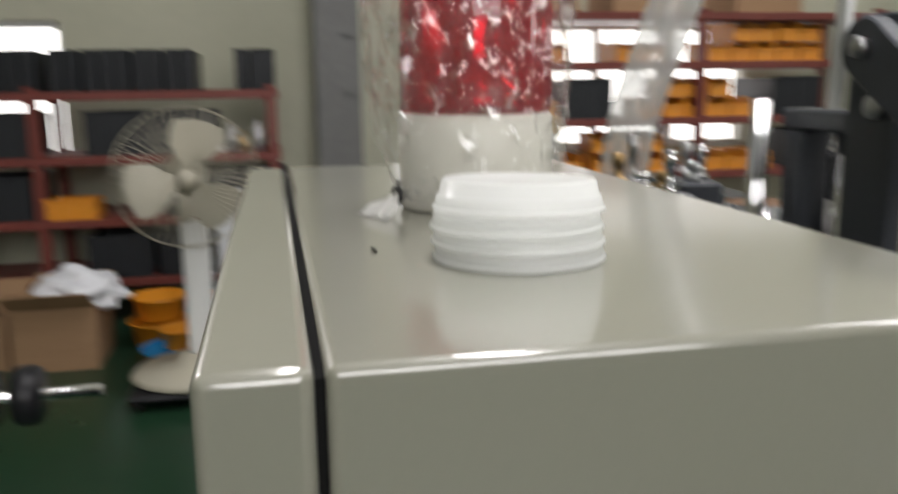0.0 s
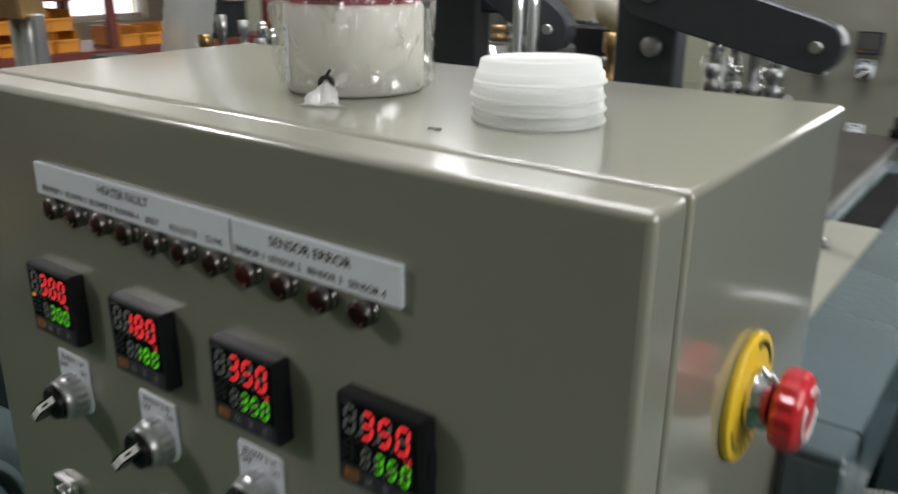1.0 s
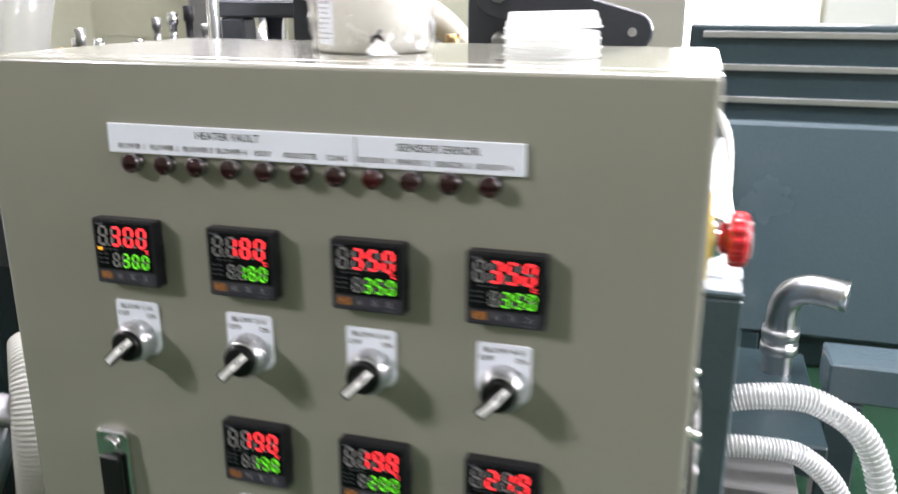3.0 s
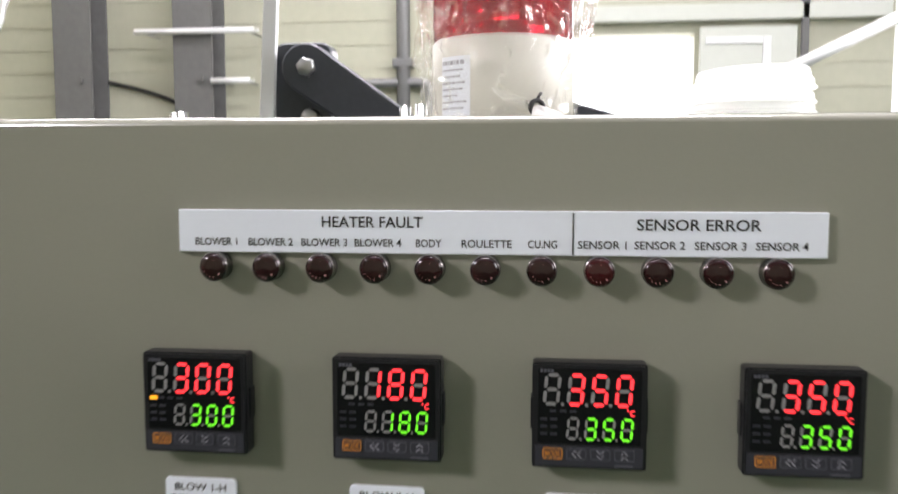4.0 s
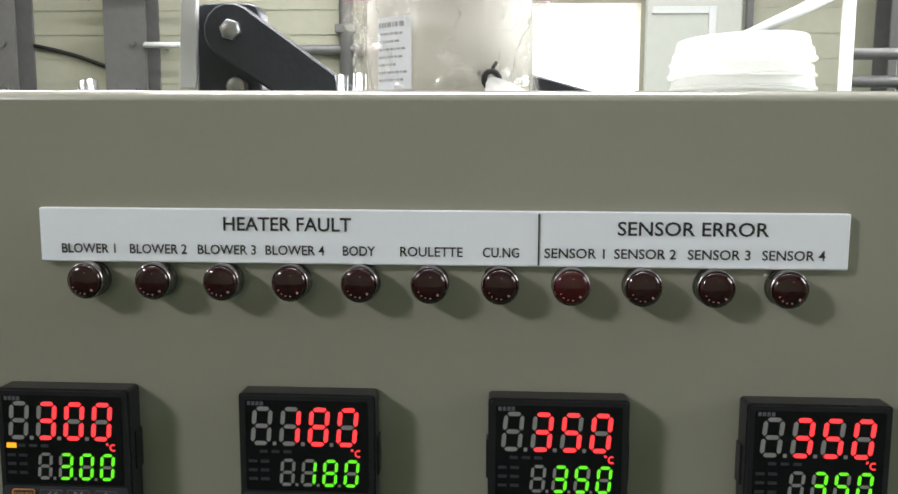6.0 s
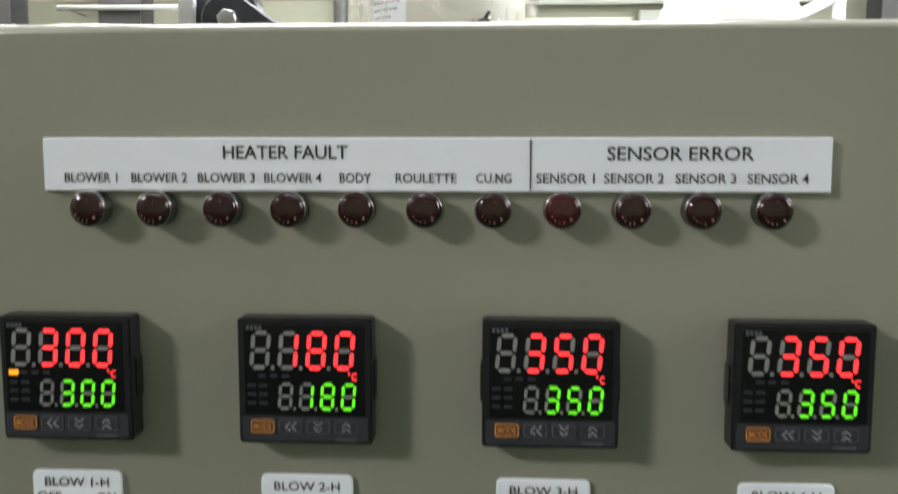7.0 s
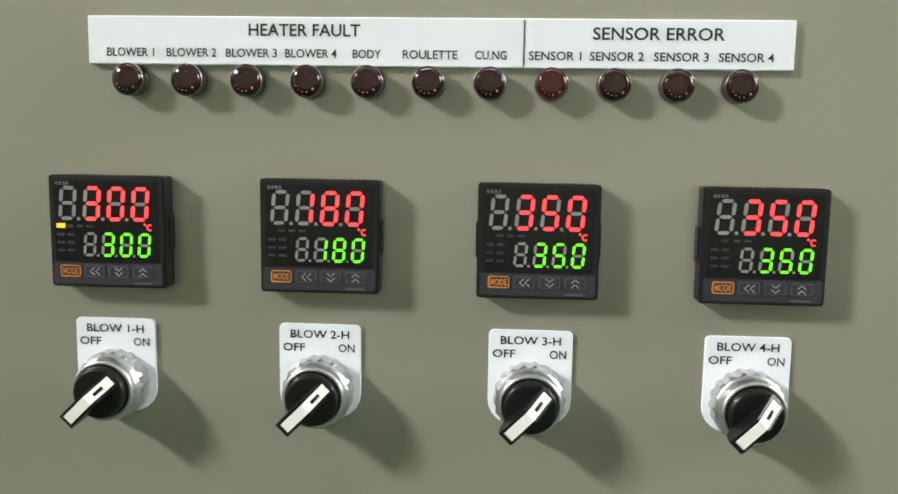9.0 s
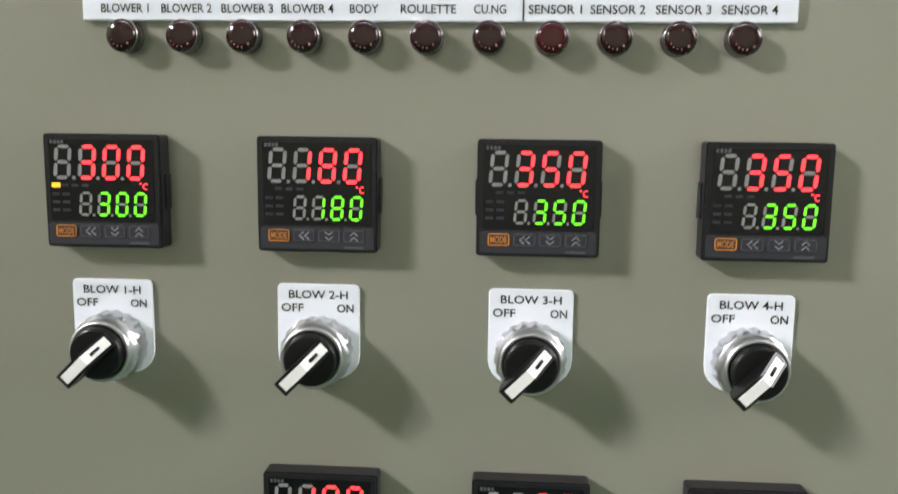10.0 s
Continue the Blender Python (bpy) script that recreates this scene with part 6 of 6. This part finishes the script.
carton(-2.75, -2.45, -0.90, -0.62, 0.225, "open brown cardboard carton on the green floor")
carton(-2.80, -2.50, -1.22, -0.93, 0.20, "brown cardboard carton beside another carton")
bm = B()
bmesh.ops.create_icosphere(bm, subdivisions=4, radius=1.0)
for v in bm.verts:
    p = v.co.copy()
    q = 1 + 0.35 * noise.noise(p * 2.1) + 0.16 * noise.noise(p * 6)
    v.co = Vector((p.x * 0.12, p.y * 0.145, p.z * 0.085)) * q
for f in bm.faces:
    f.smooth = True
ob = part("plastic_sheet", bm, SHEET)
ob.location = (-2.58, -0.69, 0.255)
tagged(ob, "crumpled white plastic sheet bulging out of the carton", "plastic sheet")


def basket(at, r, h, m, label):
    t = thing("plastic_basket", label, "basket", at, "plastic baskets on the floor")
    bm = B()
    lathe(bm, (0, 0, 0), (0, 0, 1), [(r * 0.8, 0.0), (r * 0.82, 0.003), (r, h), (r + 0.008, h), (r + 0.006, h - 0.01), (r - 0.006, h - 0.006), (r * 0.79, 0.008), (0.0, 0.008)], 28, close=False)
    part("bowl", bm, m, t)
    return t


basket((-2.70, -0.44, 0.0), 0.11, 0.10, ORANGE, "round orange plastic basket on the floor")
basket((-2.72, -0.44, 0.102), 0.10, 0.09, ORANGE, "round orange plastic basket stacked on another")
basket((-2.74, -0.22, 0.0), 0.11, 0.16, ORANGE, "tall orange plastic basket on the floor")
basket((-2.48, -0.37, 0.0), 0.11, 0.055, BLUEFILM, "flat blue plastic basin on the floor")
basket((-2.47, -0.34, 0.056), 0.07, 0.07, ORANGE, "small orange basket in the blue basin")

# packed foam board with blue film
fb = thing("foam_package", "white foam package wrapped with torn blue film", "package", (-2.66, 0.0, 0.0))
bm = B()
box(bm, -0.07, 0.07, -0.20, 0.21, 0.0, 0.59, 0.012, 2)
part("foam", bm, FOAM, fb)
bm = B()
box(bm, -0.068, 0.074, -0.07, 0.098, 0.42, 0.592, 0.006, 1)
part("blue_strip", bm, BLUEFILM, fb)
bm = B()
bmesh.ops.create_icosphere(bm, subdivisions=3, radius=1.0)
for v in bm.verts:
    p = v.co.copy()
    v.co = Vector((p.x * 0.05, p.y * 0.16, p.z * 0.12)) * (1 + 0.4 * noise.noise(p * 2.5) + 0.2 * noise.noise(p * 6)) + Vector((0.075, 0.02, 0.27))
for f in bm.faces:
    f.smooth = True
part("blue_film", bm, BLUEFILM, fb)
bm = B()
box(bm, 0.071, 0.16, -0.14, 0.09, 0.34, 0.42, 0.01, 2)
part("foam_step", bm, FOAM, fb)
fp = thing("white_cabinet", "small white steel cabinet standing behind the packages", "cabinet", (-2.75, 0.37, 0))
bm = B()
box(bm, -0.12, 0.12, -0.13, 0.13, 0.0, 0.50, 0.006, 1)
part("body", bm, WHITEPAINT, fp)
bm = B()
box(bm, 0.1205, 0.128, -0.12, 0.12, 0.26, 0.49, 0.003, 1)
dr = part("door", bm, WHITEPAINT, fp)
bm = B()
box(bm, 0.128, 0.136, 0.07, 0.10, 0.36, 0.38, 0.002, 1)
part("handle", bm, BLACK, dr)
for k, (y, m) in enumerate(((-0.02, WHITE), (0.03, BRASS), (0.08, WHITE))):
    bm = B()
    lathe(bm, (-2.18 - 0.02 * k, y, 0.0), (0, 0, 1), [(0.024, 0), (0.024, 0.20), (0.008, 0.20), (0.008, 0.202)], 18)
    tagged(part("paper_roll", bm, m), "upright roll of tape on the floor", "roll", "rolls on the floor")
for i in range(24):
    bm = B()
    w = rg.uniform(0.012, 0.05)
    box(bm, -w, w, -0.012, 0.012, 0, rg.uniform(0.008, 0.02), 0.003, 1)
    ob = part("foam_scrap", bm, FOAM if i % 4 else CARD)
    ob.location = (-2.0 + rg.uniform(-0.15, 0.15), 0.05 + rg.uniform(-0.15, 0.15), 0.0)
    ob.rotation_euler.z = rg.uniform(0, 3)
    tagged(ob, "white foam scrap lying on the green floor", "scrap", "foam scraps")
oc = thing("orange_crate", "orange plastic crate on the green floor", "crate", (-2.15, 0.27, 0))
for q in ((-0.09, 0.09, -0.07, 0.07, 0, 0.008), (-0.09, 0.09, -0.07, -0.062, 0.008, 0.12), (-0.09, 0.09, 0.062, 0.07, 0.008, 0.12), (-0.09, -0.082, -0.062, 0.062, 0.008, 0.12), (0.082, 0.09, -0.062, 0.062, 0.008, 0.12)):
    bm = B()
    box(bm, *q, 0.001, 1)
    part("panel", bm, ORANGE, oc)

# standing fan
fn = thing("standing_fan", "ivory standing fan with wire guard on a wheeled base", "fan", (-2.17, -0.265, 0.0))
bm = B()
lathe(bm, (0, 0, 0.055), (0, 0, 1), [(0.20, 0), (0.205, 0.006), (0.19, 0.022), (0.06, 0.04), (0.045, 0.07), (0.0, 0.07)], 40)
part("base", bm, IVORY, fn)
bm = B()
box(bm, -0.20, 0.20, -0.19, 0.19, 0.030, 0.052, 0.01, 1)
dl = part("dolly", bm, BLACK, fn, "black wheeled dolly")
for sx in (-1, 1):
    for sy in (-1, 1):
        bm = B()
        cyl(bm, (sx * 0.16, sy * 0.16 - 0.012, 0.0152), (sx * 0.16, sy * 0.16 + 0.012, 0.0152), 0.015, seg=14)
        part("castor", bm, BLACK, dl)
bm = B()
box(bm, -0.03, 0.03, -0.015, 0.070, 0.12, 0.56, 0.012, 2)
part("pole", bm, WHITE, fn)
fa = Vector((0.96, 0.10, -0.12)).normalized()
fc = Vector((0.16, 0.03, 0.71))
fu, fv, fw_ = basis(fa)
bm = B()
lathe(bm, fc - fa * 0.17, fa, [(0.03, 0), (0.055, 0.02), (0.06, 0.09), (0.04, 0.13), (0.0, 0.135)], 24)
part("motor", bm, IVORY, fn)
bm = B()
tube(bm, [Vector((0, 0, 0.55)), Vector((0.02, 0.01, 0.62)), fc - fa * 0.12], 0.025, 12)
part("neck", bm, IVORY, fn)
g1 = None
for k in range(3):
    bm = B()
    a0 = 2 * math.pi * k / 3 + 0.5
    rows2 = []
    for j in range(6):
        rr = 0.03 + 0.15 * j / 5
        wv = 0.42 + 0.22 * math.sin(math.pi * j / 5)
        rows2.append([bm.verts.new(fc + rr * (math.cos(a0 + q * wv) * fu + math.sin(a0 + q * wv) * fv) + fa * (0.018 * q + e_)) for q in (-1, -0.33, 0.33, 1) for e_ in (0, 0.002)])
    for j in range(5):
        for q in range(3):
            for e_ in (0, 1):
                bm.faces.new((rows2[j][2 * q + e_], rows2[j][2 * q + 2 + e_], rows2[j + 1][2 * q + 2 + e_], rows2[j + 1][2 * q + e_])).smooth = True
    part("blade", bm, IVORY, fn)
bm = B()
lathe(bm, fc, fa, [(0.03, -0.01), (0.03, 0.03), (0.0, 0.035)], 20)
part("hub", bm, IVORY, fn)
for nm, sgn in (("front_guard", 1), ("rear_guard", -1)):
    bm = B()
    tube(bm, [fc + 0.212 * (math.cos(2 * math.pi * i / 48) * fu + math.sin(2 * math.pi * i / 48) * fv) for i in range(48)], 0.004, 6, closed=True)
    guard = part(nm, bm, IVORY, fn, "fine ivory wire guard")
    bm = B()
    tube(bm, [fc + fa * sgn * 0.065 + 0.04 * (math.cos(2 * math.pi * i / 24) * fu + math.sin(2 * math.pi * i / 24) * fv) for i in range(24)], 0.002, 5, closed=True)
    part("inner_ring", bm, IVORY, guard)
    for i in range(56):
        a = 2 * math.pi * i / 56
        d_ = math.cos(a) * fu + math.sin(a) * fv
        bm = B()
        tube(bm, [fc + d_ * 0.04 + fa * sgn * 0.065, fc + d_ * 0.12 + fa * sgn * 0.06, fc + d_ * 0.195 + fa * sgn * 0.028, fc + d_ * 0.212], 0.0012, 4)
        part("guard_wire", bm, IVORY, guard)
